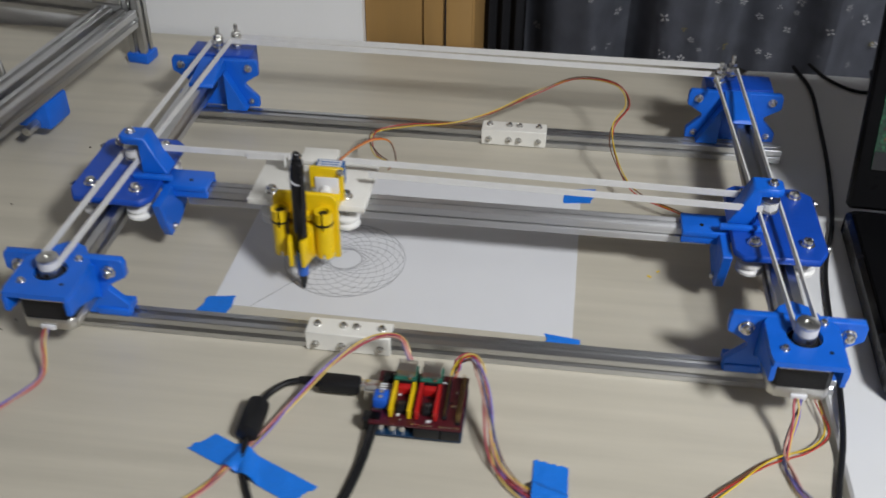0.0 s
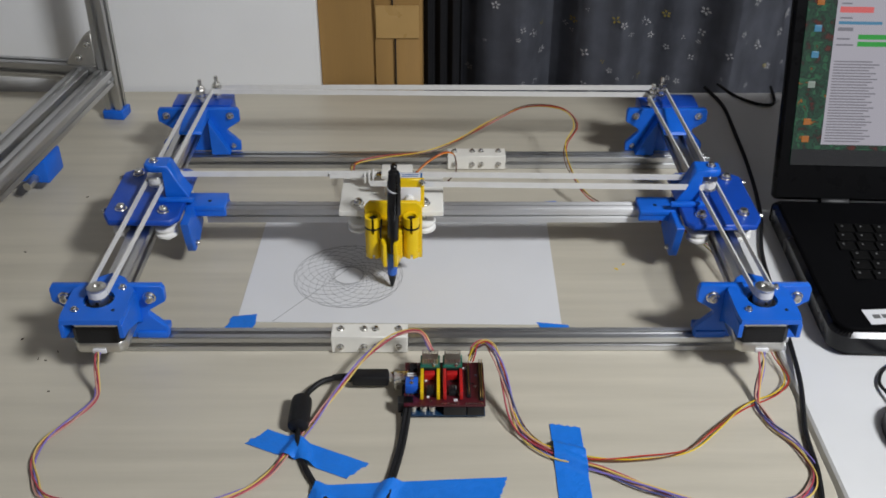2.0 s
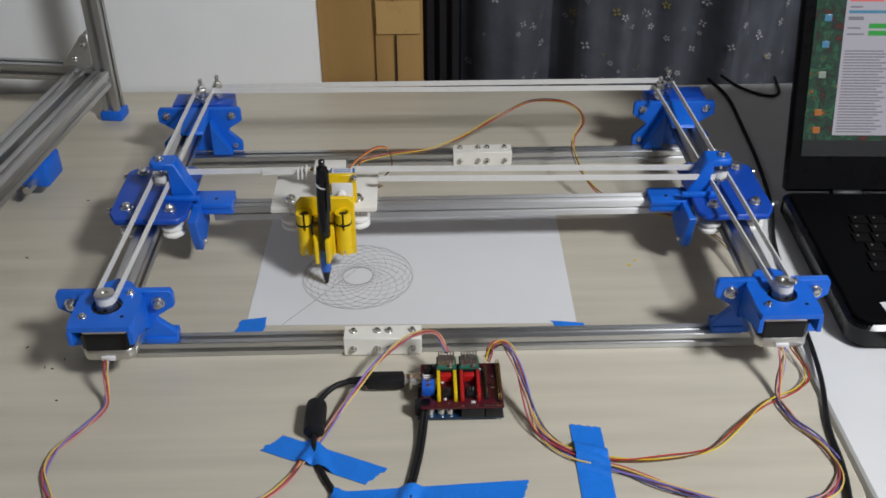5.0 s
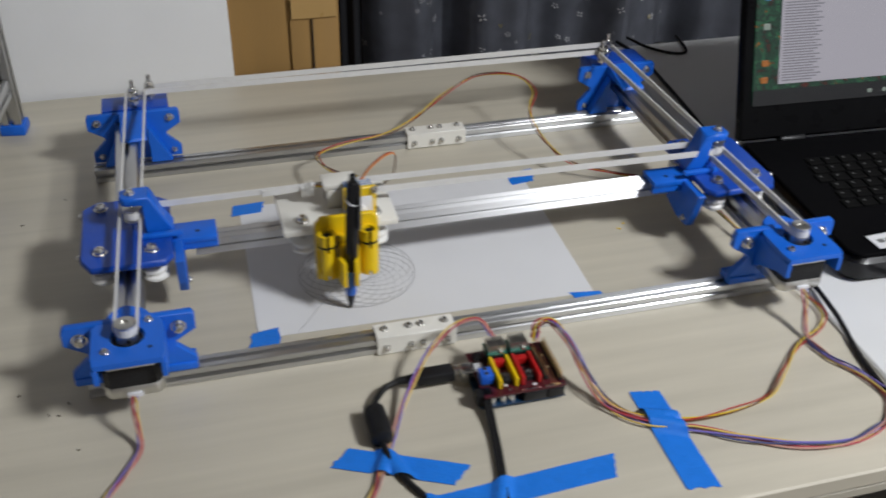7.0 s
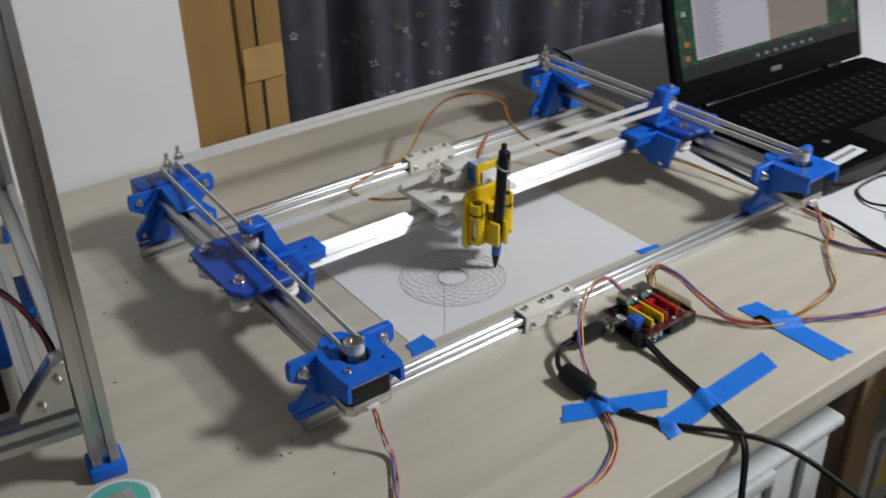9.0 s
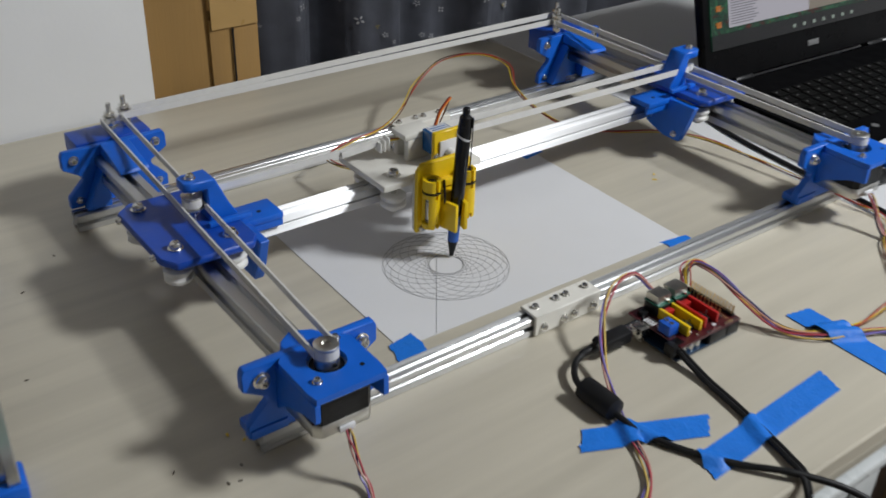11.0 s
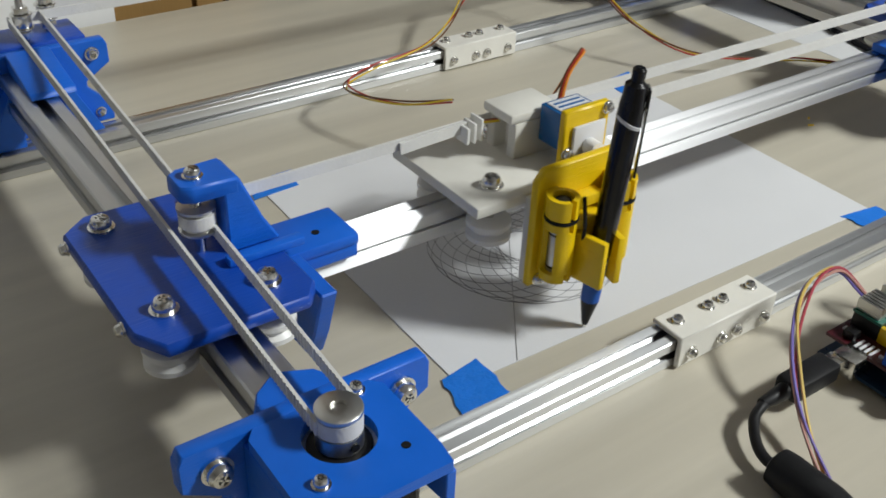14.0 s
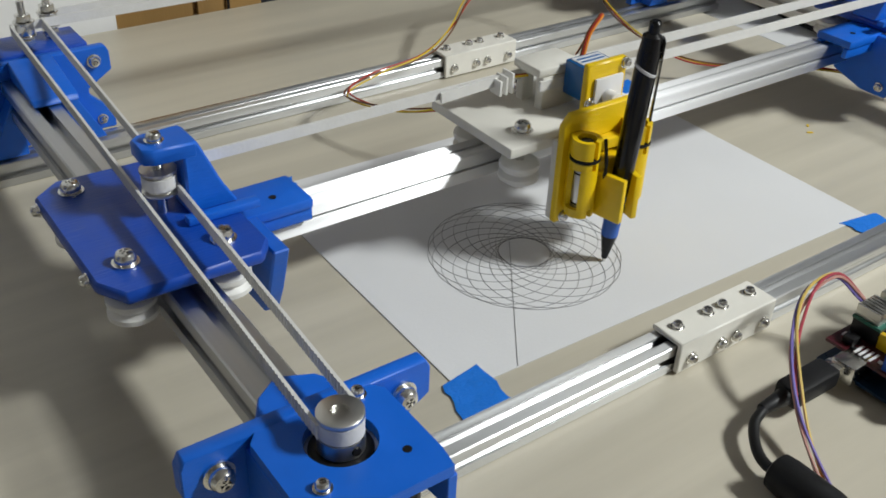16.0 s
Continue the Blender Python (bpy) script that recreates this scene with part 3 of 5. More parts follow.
def wheel(parent, x, y, z, r=0.0108, name="wheel"):
    w = part(name, lathe([(0.004, z - 0.0060), (r - 0.002, z - 0.0060), (r, z - 0.0045), (r, z - 0.0022), (r - 0.0022, z - 0.0004), (r - 0.0022, z + 0.0004), (r, z + 0.0022), (r, z + 0.0045), (r - 0.002, z + 0.0060), (0.004, z + 0.0060)], 28, None, (x, y, 0)), M_NYLON, parent, "white nylon wheel")
    part("wheel_axle", cyl(x, y, z - 0.0105, z + 0.0150, 0.0024, 14), M_STEEL, w)
    part("wheel_nut", cyl(x, y, z - 0.0098, z - 0.0062, 0.0044, 6, 0.0003), M_NYLON, w, smooth=False)
    return w


def gantry_side(cx, s, dy):
    """s: +1 with its inner side towards +x, -1 the other way."""
    def X(u):
        return cx + s * u
    out = [(X(-0.036), dy + 0.026), (X(-0.028), dy + 0.012), (X(0.030), dy + 0.011), (X(0.037), dy + 0.020), (X(0.037), dy + 0.106), (X(0.028), dy + 0.114), (X(-0.024), dy + 0.115), (X(-0.036), dy + 0.105)]
    p = part("slide_plate", prism(out, 0.0620, 0.0680, "z", 0.0012), M_INDIGO, gantry, "dark blue printed slide plate")
    for u, v in ((-0.0205, 0.033), (0.0205, 0.029), (-0.0205, 0.101), (0.0215, 0.099)):
        bolt(p, BOLT5, X(u), dy + v, 0.0680)
        wheel(p, X(u), dy + v, 0.0480)
    for v in (0.034, 0.098):
        bolt(p, BOLT3, X(-0.0365), dy + v, 0.0650, "-x" if s > 0 else "x", "screw")
    # rail clamp
    c = part("rail_clamp", box(*sorted((X(0.034), X(0.074))), dy + 0.0475, dy + 0.0745, 0.0570, 0.0625, 0.0012), M_BLUE, gantry, "blue printed rail clamp")
    part("clamp_cheek", box(*sorted((X(0.034), X(0.074))), dy + 0.0490, dy + 0.0528, 0.0500, 0.0569, 0.0008), M_BLUE, c)
    part("clamp_cheek", box(*sorted((X(0.034), X(0.074))), dy + 0.0690, dy + 0.0735, 0.0380, 0.0569, 0.0008), M_BLUE, c)
    part("screw_hole", cyl(X(0.058), dy + 0.058, 0.0616, 0.0628, 0.0018, 14), M_BLACK, c)
    part("blade", prism([(dy + 0.016, 0.0618), (dy + 0.074, 0.0618), (dy + 0.074, 0.030), (dy + 0.050, 0.022), (dy + 0.030, 0.022), (dy + 0.024, 0.036)], *sorted((X(0.0372), X(0.0450))), "x", 0.0008), M_BLUE, c)
    bolt(c, BOLT3, X(0.0452), dy + 0.036, 0.0285, "x" if s > 0 else "-x", "screw")
    # belt tower
    t = part("belt_tower", prism([(X(0.0165), 0.0681), (X(0.0400), 0.0681), (X(0.0330), 0.0800), (X(0.0235), 0.1020), (X(0.0165), 0.1020)], dy + 0.0545, dy + 0.0740, "y", 0.0010), M_BLUE, gantry, "blue printed belt tower")
    part("tower_cap", prism([(X(-0.0005), dy + 0.0580), (X(0.0040), dy + 0.0550), (X(0.0232), dy + 0.0542), (X(0.0232), dy + 0.0743), (X(0.0040), dy + 0.0735), (X(-0.0005), dy + 0.0705)], 0.0950, 0.1024, "z", 0.0010), M_BLUE, t)
    part("tower_foot", box(*sorted((X(0.0120), X(0.0460))), dy + 0.0445, dy + 0.0499, 0.0681, 0.0720, 0.0008), M_BLUE, t)
    bolt(t, BOLT4, X(0.0080), dy + 0.0640, 0.1024)
    part("idler", lathe([(0.0055, 0.0782), (0.0080, 0.0782), (0.0080, 0.0792), (0.0064, 0.0796), (0.0064, 0.0880), (0.0080, 0.0884), (0.0080, 0.0894), (0.0030, 0.0894)], 28, None, (X(0.0080), dy + 0.0640, 0)), M_CASTING, t, "grey idler pulley")
    part("belt_wrap", lathe([(0.0066, 0.0812), (0.0076, 0.0812), (0.0076, 0.0868), (0.0066, 0.0868)], 28, None, (X(0.0080), dy + 0.0640, 0)), M_BELT, t, "white belt round the idler")
    part("idler_axle", cyl(X(0.0080), dy + 0.0640, 0.0681, 0.0950, 0.0024, 14), M_STEEL, t)


gantry_side(LEFT, 1, 0.0)
gantry_side(RIGHT, -1, -0.008)
for a, b in (((-0.176, 0.0725, 0.0842), (0.0, 0.0735, 0.0842)), ((0.0, 0.0735, 0.0842), (0.3400, 0.0660, 0.0842)), ((0.02, 0.0540, 0.0842), (0.3400, 0.0470, 0.0842))):
    part("belt_strand", ribbon(a, b), M_BELT, gantry, "white toothed belt", smooth=False)

# ---------------------------------------------------------------- the pen carriage; built with the pen point at the origin
carriage = thing("pen_carriage", "white carriage with yellow pen holder, servo and black pen", "pen carriage")
deck = part("carriage_plate", box(-0.050, 0.049, 0.0260, 0.0960, 0.0640, 0.0700, 0.0012), M_WHITE, carriage, "white printed carriage plate")
for u in (-0.0320, 0.0310):
    bolt(deck, BOLT5, u, 0.0395, 0.0700)
    wheel(deck, u, 0.0395, RAIL_Z)
bolt(deck, BOLT5, -0.0005, 0.0800, 0.0700)
wheel(deck, -0.0005, 0.0805, RAIL_Z)
wheel(deck, -0.0320, 0.0805, RAIL_Z)
clip = part("belt_clip", box(-0.0120, 0.0150, 0.0580, 0.0640, 0.0701, 0.0904, 0.001), M_WHITE, carriage, "white printed belt clip")
clip.location = (0.0045, -0.0040, -0.0020)
part("clip_roof", box(-0.0150, 0.0150, 0.0580, 0.0800, 0.0905, 0.0955, 0.0012), M_WHITE, clip)
part("clip_jaw", box(-0.0120, -0.0040, 0.0740, 0.0798, 0.0701, 0.0904, 0.001), M_WHITE, clip)
part("clip_jaw", box(0.0060, 0.0145, 0.0740, 0.0798, 0.0701, 0.0904, 0.001), M_WHITE, clip)
for k in range(3):
    part("cable_tie", box(-0.032 + 0.004 * k, -0.0305 + 0.004 * k, 0.0690, 0.0780, 0.0800, 0.0886 + 0.0015 * k, 0.0004), M_NYLON, clip)
part("belt_tail", ribbon((-0.066, 0.0752, 0.0850), (-0.020, 0.0752, 0.0868)), M_BELT, clip, "folded belt end", smooth=False)
part("front_plate", box(-0.0230, 0.0250, 0.0205, 0.0258, 0.0230, 0.0690, 0.001), M_WHITE, carriage, "white front plate")
holder = part("pen_holder", prism([(-0.0250, 0.0240), (0.0290, 0.0240), (0.0290, 0.0800), (0.0240, 0.0860), (-0.0200, 0.0860), (-0.0250, 0.0800)], 0.0160, 0.0203, "y", 0.0008), M_YELLOW, carriage, "yellow printed pen holder")
for u in (-0.0165, 0.0190):
    side = -1 if u < 0 else 1
    for z0, z1, first, span in ((0.0330, 0.0375, -80, 340), (0.0376, 0.0600, 215 if side < 0 else 30, 295), (0.0601, 0.0640, -80, 340), (0.0662, 0.0760, -80, 340)):
        tubeb = bmesh.new()
        n = 20
        prof = [(0.0075, z0), (0.0075, z1), (0.0050, z1), (0.0050, z0)]
        rings = [[tubeb.verts.new((u + r * math.cos(a), 0.0075 + r * math.sin(a), z)) for r, z in prof] for a in (math.radians(first + span * k / n) for k in range(n + 1))]
        for p, q in zip(rings, rings[1:]):
            for k in range(4):
                tubeb.faces.new((p[k], p[(k + 1) % 4], q[(k + 1) % 4], q[k]))
        tubeb.faces.new(rings[0])
        tubeb.faces.new(rings[-1][::-1])
        part("guide_sleeve", tubeb, M_YELLOW, holder)
    bearing = part("slide_bearing", cyl(u, 0.0075, 0.0335, 0.0600, 0.0048, 20, 0.0004), M_CASTING, holder, "pale steel sleeve bearing")
    for z in (0.0392, 0.0565):
        part("bearing_ring", lathe([(0.0046, z), (0.00495, z), (0.00495, z + 0.0010), (0.0046, z + 0.0010)], 20, None, (u, 0.0075, 0)), M_RUBBER, bearing, "black ring")
    # Black plug: the shade inside the sleeve's open bore, put in as colour.
    part("guide_rod", cyl(u, 0.0075, 0.0602, 0.0745, 0.0036, 18, 0.0005), M_BLACK, holder, "black plug for the shade in the sleeve's bore")
    part("rubber_ring", lathe([(0.0060, 0.0644), (0.0079, 0.0645), (0.0079, 0.0657), (0.0060, 0.0658)], 24, None, (u, 0.0075, 0)), M_RUBBER, holder, "black rubber ring")
    part("sleeve_arm", box(u - 0.0040, u + 0.0040, 0.0130, 0.0161, 0.0330, 0.0760, 0.0006), M_YELLOW, holder)
    bolt(holder, BOLT3, u - 0.003 * (1 if u < 0 else -1), 0.0160, 0.0275, "-y", "screw")
part("slider_block", box(-0.0095, 0.0105, 0.0040, 0.0130, 0.0310, 0.0620, 0.001), M_YELLOW, holder)
for u, a in ((-0.0078, 12), (0.0068, -12)):
    part("clamp_jaw", turned(box(-0.0018, 0.0018, -0.0125, 0.0045, 0.0, 0.0250, 0.0008), Matrix.Translation((u, 0, 0.0320)) @ Matrix.Rotation(radians(a), 4, "Z")), M_YELLOW, holder)
part("rubber_band", tube(smooth_line([(-0.008, 0.003, 0.075), (-0.0095, -0.001, 0.062), (-0.0080, 0.001, 0.050)]), 0.0010), M_RUBBER, holder, "black rubber band")
part("servo_plate", prism([(0.0030, 0.0702), (0.0310, 0.0702), (0.0310, 0.1010), (0.0030, 0.1010)], 0.0320, 0.0362, "y", 0.0008), M_YELLOW, holder)
part("plate_bridge", prism([(0.0204, 0.0702), (0.0319, 0.0702), (0.0319, 0.0790), (0.0204, 0.0760)], 0.0080, 0.0290, "x", 0.0008), M_YELLOW, holder)
part("arm_bridge", box(-0.0100, 0.0100, 0.0090, 0.0161, 0.0640, 0.0700, 0.001), M_YELLOW, holder)
servo = part("servo", box(0.0040, 0.0270, 0.0204, 0.0370, 0.0890, 0.1080, 0.0008), M_SERVO, carriage, "small blue servo motor")
servo.location = (0.0020, 0.0160, -0.0110)
part("servo_sticker", box(0.0060, 0.0250, 0.0225, 0.0350, 0.1080, 0.1084), M_LABEL, servo, "printed sticker")
for k in range(3):
    part("print_bar", box(0.0075, 0.0235, 0.0240 + 0.0036 * k, 0.0252 + 0.0036 * k, 0.1084, 0.1087), M_SERVO, servo)
part("servo_face", box(0.0060, 0.0255, 0.0140, 0.0159, 0.0840, 0.1040, 0.0006), M_LABEL, servo, "white servo face")
part("servo_hub", turned(cyl(0, 0, 0, 0.0070, 0.0042, 20, 0.0005), Matrix.Translation((0.0150, 0.0139, 0.0930)) @ Matrix.Rotation(radians(90), 4, "X")), M_NYLON, servo)
part("servo_horn", turned(box(-0.0025, 0.0170, -0.0020, 0.0020, 0, 0.0018, 0.0006), Matrix.Translation((0.0150, 0.0085, 0.0930)) @ Matrix.Rotation(radians(90), 4, "X") @ Matrix.Rotation(radians(200), 4, "Z")), M_NYLON, servo)
part("linkage_wire", tube(smooth_line([(0.0000, 0.0070, 0.0880), (-0.0020, 0.0060, 0.0800), (0.0000, 0.0065, 0.0720), (0.0005, 0.0100, 0.0660)]), 0.0005), M_STEEL, servo, "thin bent wire")
for s in (-1, 1):
    bolt(servo, BOLT3, 0.0155 + s * 0.0115, 0.0160, 0.1090 if s > 0 else 0.0905, "-y", "screw")
for k, m in enumerate((W_ORANGE, W_RED, W_BROWN)):
    part("servo_lead", tube(smooth_line([(0.020, 0.040 + 0.0012 * k, 0.104), (0.032, 0.049 + 0.0012 * k, 0.112), (0.047, 0.056 + 0.0012 * k, 0.118), (0.058, 0.072, 0.108), (0.060, 0.088, 0.080), (0.052, 0.094, 0.066)]), 0.0007, 6), m, servo)
for k, m in enumerate((W_YELLOW, W_RED, W_BROWN)):
    part("servo_lead", tube(smooth_line([(-0.0130, 0.0690 + 0.0011 * k, 0.0885), (-0.0300, 0.0860 + 0.0011 * k, 0.0820), (-0.0260, 0.1060 + 0.0012 * k, 0.0640), (-0.0080, 0.1210, 0.0500 + 0.0011 * k), (0.0110, 0.1290, 0.0430 + 0.0011 * k)]), 0.0006, 6), m, clip)
pen = part("pen", lathe([(0.0010, 0.0), (0.0011, 0.0030)], 12), M_STEEL, carriage, "black retractable pen with blue grip")
part("pen_cone", lathe([(0.0016, 0.0028), (0.0026, 0.0080), (0.0040, 0.0150), (0.0046, 0.0175)], 24), M_BLACK, pen)
part("pen_grip", lathe([(0.0046, 0.0176), (0.0047, 0.0260), (0.0046, 0.0330), (0.0048, 0.0420)], 24), M_PENBLUE, pen, "blue rubber grip")
part("pen_barrel", lathe([(0.0048, 0.0421), (0.0053, 0.0450), (0.0056, 0.0800), (0.0056, 0.1180), (0.0050, 0.1230), (0.0049, 0.1275), (0.0030, 0.1290)], 24), M_GLOSS, pen)
part("pen_button", lathe([(0.0028, 0.1290), (0.0030, 0.1340), (0.0022, 0.1350)], 18), M_GLOSS, pen)
part("pen_clip", prism([(-0.0066, 0.1260), (-0.0050, 0.1280), (-0.0050, 0.1210), (-0.0062, 0.1190), (-0.0068, 0.0850), (-0.0080, 0.0850)], -0.0022, 0.0022, "x", 0.0004), M_GLOSS, pen)
part("pen_stripe", turned(lathe([(0.0052, -0.0007), (0.0062, -0.0007), (0.0062, 0.0007), (0.0052, 0.0007)], 28), Matrix.Translation((0, 0, 0.1110)) @ Matrix.Rotation(radians(24), 4, "X")), M_LABEL, pen, "white stripe")
pen.rotation_euler = (radians(3.2), radians(-0.6), radians(48))
pen.scale = (1, 1, 1.02)

# ---------------------------------------------------------------- paper, drawing and tape
paper = thing("drawing_paper", "white sheet of paper with a ring-shaped line drawing", "paper", (0, 0, 0))
part("sheet", turned(box(-0.1485, 0.1485, -0.1050, 0.1050, 0.0002, 0.0006), Matrix.Translation((0.0515, 0.1370, 0)) @ Matrix.Rotation(radians(-1.0), 4, "Z")), M_PAPER, paper, smooth=False)


def ink_line(pts, w=0.00010, z=0.0010):
    b = bmesh.new()
    n = len(pts)
    rows = []
    for k in range(n):
        d = (pts[min(k + 1, n - 1)] - pts[max(k - 1, 0)]).normalized()
        s = Vector((-d.y, d.x)) * w
        rows.append([b.verts.new((pts[k].x + e * s.x, pts[k].y + e * s.y, h)) for e, h in ((-1, 0.0006), (-1, z), (1, z), (1, 0.0006))])
    for p, q in zip(rows, rows[1:]):
        for k in range(3):
            b.faces.new((p[k], p[k + 1], q[k + 1], q[k]))
    return b


OX, OY, ORBIT, LOOP = -0.0018, 0.1085, 0.0195, 0.0336
for k in range(17):
    a = radians(21.2 * k + 6)
    c = Vector((OX + ORBIT * math.cos(a), OY + ORBIT * math.sin(a)))
    part("ink_loop", ink_line([c + LOOP * Vector((math.cos(2 * math.pi * j / 72), math.sin(2 * math.pi * j / 72))) for j in range(73)], z=0.00075 + 0.000005 * k), M_INK, paper, smooth=False)
part("ink_stroke", ink_line([Vector((-0.0660, 0.0345)).lerp(Vector((0.0005, 0.1247)), k / 10) for k in range(11)], z=0.0009), M_INK, paper, smooth=False)


def tape_strip(name, corners, label, seed, ridges=(), base=0.0):
    """A torn strip of tape that drapes over what runs below it; the torn ends are corners 0-3 and 1-2.
    ridges: cables under it, as (x, y, x, y, height)."""
    rng = random.Random(seed)
    a, b, c, d = (Vector(q) for q in corners)
    n, m = (44, 10) if ridges else (14, 6)
    jag = [0.0] + [rng.uniform(-1, 1) * 0.0013 for _ in range(m - 1)] + [0.0]
    jag2 = [0.0] + [rng.uniform(-1, 1) * 0.0013 for _ in range(m - 1)] + [0.0]
    along = (b - a).normalized()

    def height(p):
        h = 0.0009 + 0.00025 * noise.noise((p.x * 120, p.y * 120, seed))
        for x0, y0, x1, y1, top in ridges:
            e = Vector((x1 - x0, y1 - y0))
            q = p - Vector((x0, y0))
            dist = (q - e * max(0.0, min(1.0, q.dot(e) / e.dot(e)))).length
            h = max(h, top * math.exp(-(max(dist - 0.0018, 0) / 0.0045) ** 2))
        return base + h
    bm = bmesh.new()
    top, low = [], []
    for k in range(m + 1):
        s, e = a.lerp(d, k / m) + along * jag[k], b.lerp(c, k / m) + along * jag2[k]
        row = [s.lerp(e, j / n) for j in range(n + 1)]
        top.append([bm.verts.new((p.x, p.y, height(p))) for p in row])
        low.append([bm.verts.new((p.x, p.y, height(p) - 0.0004)) for p in row])
    for k in range(m):
        for j in range(n):
            bm.faces.new((top[k][j], top[k][j + 1], top[k + 1][j + 1], top[k + 1][j]))
            bm.faces.new((low[k][j], low[k + 1][j], low[k + 1][j + 1], low[k][j + 1]))
    rim = [(0, j) for j in range(n)] + [(k, n) for k in range(m)] + [(m, j) for j in range(n, 0, -1)] + [(k, 0) for k in range(m, 0, -1)]
    for (k0, j0), (k1, j1) in zip(rim, rim[1:] + rim[:1]):
        bm.faces.new((top[k0][j0], low[k0][j0], low[k1][j1], top[k1][j1]))
    return solid(name, bm, M_TAPE, label, "tape", group="strips of blue tape")


tape_strip("masking_tape", ((-0.1035, 0.0422), (-0.0815, 0.0460), (-0.0820, 0.0160), (-0.1095, 0.0175)), "short blue masking tape on the paper's corner", 1)
tape_strip("masking_tape", ((0.1750, 0.0332), (0.2040, 0.0288), (0.2030, 0.0120), (0.1810, 0.0120)), "short blue masking tape on the paper's corner", 2)
tape_strip("masking_tape", ((-0.1000, 0.2480), (-0.0690, 0.2500), (-0.0740, 0.2310), (-0.1040, 0.2290)), "short blue masking tape on the paper's corner", 3)
tape_strip("masking_tape", ((0.1860, 0.2475), (0.2160, 0.2515), (0.2110, 0.2270), (0.1860, 0.2230)), "short blue masking tape on the paper's corner", 4)
tape_strip("masking_tape", ((-0.0505, -0.1060), (0.0318, -0.1436), (0.0160, -0.1592), (-0.0665, -0.1215)), "long blue masking tape holding cables to the desk", 5, ((-0.0255, -0.1130, -0.0160, -0.1500, 0.0062), (-0.0320, -0.1370, -0.0150, -0.1020, 0.0056)))
tape_strip("masking_tape", ((-0.0070, -0.1660), (0.1365, -0.1580), (0.1300, -0.1800), (-0.0130, -0.1880)), "long blue masking tape holding cables to the desk", 6, ((0.0560, -0.1450, 0.0400, -0.1900, 0.0054), (-0.0100, -0.1610, 0.0000, -0.1790, 0.0058)))
tape_strip("masking_tape", ((0.1985, -0.1050), (0.1985, -0.2070), (0.1735, -0.2025), (0.1745, -0.1008)), "long blue masking tape holding wires to the desk", 7, ((0.1500, -0.1200, 0.2200, -0.1440, 0.0074), (0.1600, -0.1260, 0.2350, -0.1680, 0.0074)))

# ---------------------------------------------------------------- control board
board = thing("control_board", "red motor driver board stacked on a blue controller board", "circuit board", (0.0885, -0.0675, 0))
part("lower_board", box(-0.0335, 0.0345, -0.0265, 0.0265, 0.0030, 0.0046), M_PCBBLUE, board, "blue circuit board")
for u, v in ((-0.029, -0.022), (0.030, -0.022), (-0.029, 0.022), (0.030, 0.022)):
    part("stand_off", cyl(u, v, 0.0001, 0.0029, 0.0025, 12), M_NYLON, board)
part("usb_socket", box(-0.0400, -0.0240, 0.0040, 0.0160, 0.0047, 0.0150, 0.0006), M_STEEL, board, "silver USB socket")
part("power_socket", box(-0.0360, -0.0230, -0.0240, -0.0150, 0.0047, 0.0150, 0.0006), M_BLACK, board)
for u in (-0.0235, -0.0150, -0.0080):
    part("capacitor", lathe([(0.0030, 0.0047), (0.0030, 0.0100), (0.0026, 0.0106)], 18, None, (u, -0.0215, 0)), M_STEEL, board, "silver capacitor")
part("header_block", box(0.0010, 0.0190, -0.0272, -0.0237, 0.0047, 0.0132, 0.0003), M_BLACK, board)
part("header_block", box(0.0200, 0.0335, -0.0272, -0.0237, 0.0047, 0.0132, 0.0003), M_BLACK, board)
part("header_block", box(-0.0080, 0.0335, 0.0237, 0.0262, 0.0047, 0.0132, 0.0003), M_BLACK, board)
shield = part("upper_board", box(-0.0310, 0.0345, -0.0265, 0.0265, 0.0134, 0.0150), M_PCBRED, board, "red driver board")
for cx, hm in ((-0.0100, M_YELHEADER), (0.0085, M_REDPLASTIC)):
    for s in (-1, 1):
        part("header_strip", box(cx + s * 0.0066 - 0.0013, cx + s * 0.0066 + 0.0013, -0.0200, 0.0090, 0.0151, 0.0235, 0.0003), hm, shield)
    part("jumper_pins", box(cx - 0.0030, cx + 0.0030, -0.0160, -0.0060, 0.0151, 0.0190, 0.0003), M_BLACK, shield)
    for k in range(3):
        part("pin", box(cx - 0.0026 + 0.0022 * k, cx - 0.0020 + 0.0022 * k, -0.0130, -0.0124, 0.0191, 0.0235), M_STEEL, shield)
    part("red_jumper", box(cx - 0.0048, cx + 0.0040, 0.0035, 0.0085, 0.0151, 0.0215, 0.0003), M_REDPLASTIC, shield)
    dr = part("driver_module", box(cx - 0.0080, cx + 0.0080, 0.0090, 0.0240, 0.0236, 0.0250), M_PCBGREEN, board, "green driver module")
    part("driver_socket", box(cx - 0.0078, cx + 0.0078, 0.0095, 0.0235, 0.0151, 0.0235, 0.0003), M_BLACK, dr)
    part("heat_sink", box(cx - 0.0066, cx + 0.0066, 0.0115, 0.0238, 0.0251, 0.0268), M_CASTING, dr, "grey heat sink plate", smooth=False)
    for k in range(6):
        part("heat_sink_fin", box(cx - 0.0066 + 0.0024 * k, cx - 0.0054 + 0.0024 * k, 0.0115, 0.0238, 0.0269, 0.0310), M_CASTING, dr, smooth=False)
    part("trim_screw", cyl(cx + 0.003, 0.0102, 0.0251, 0.0266, 0.0014, 12), M_STEEL, dr)
rngb = random.Random(3)
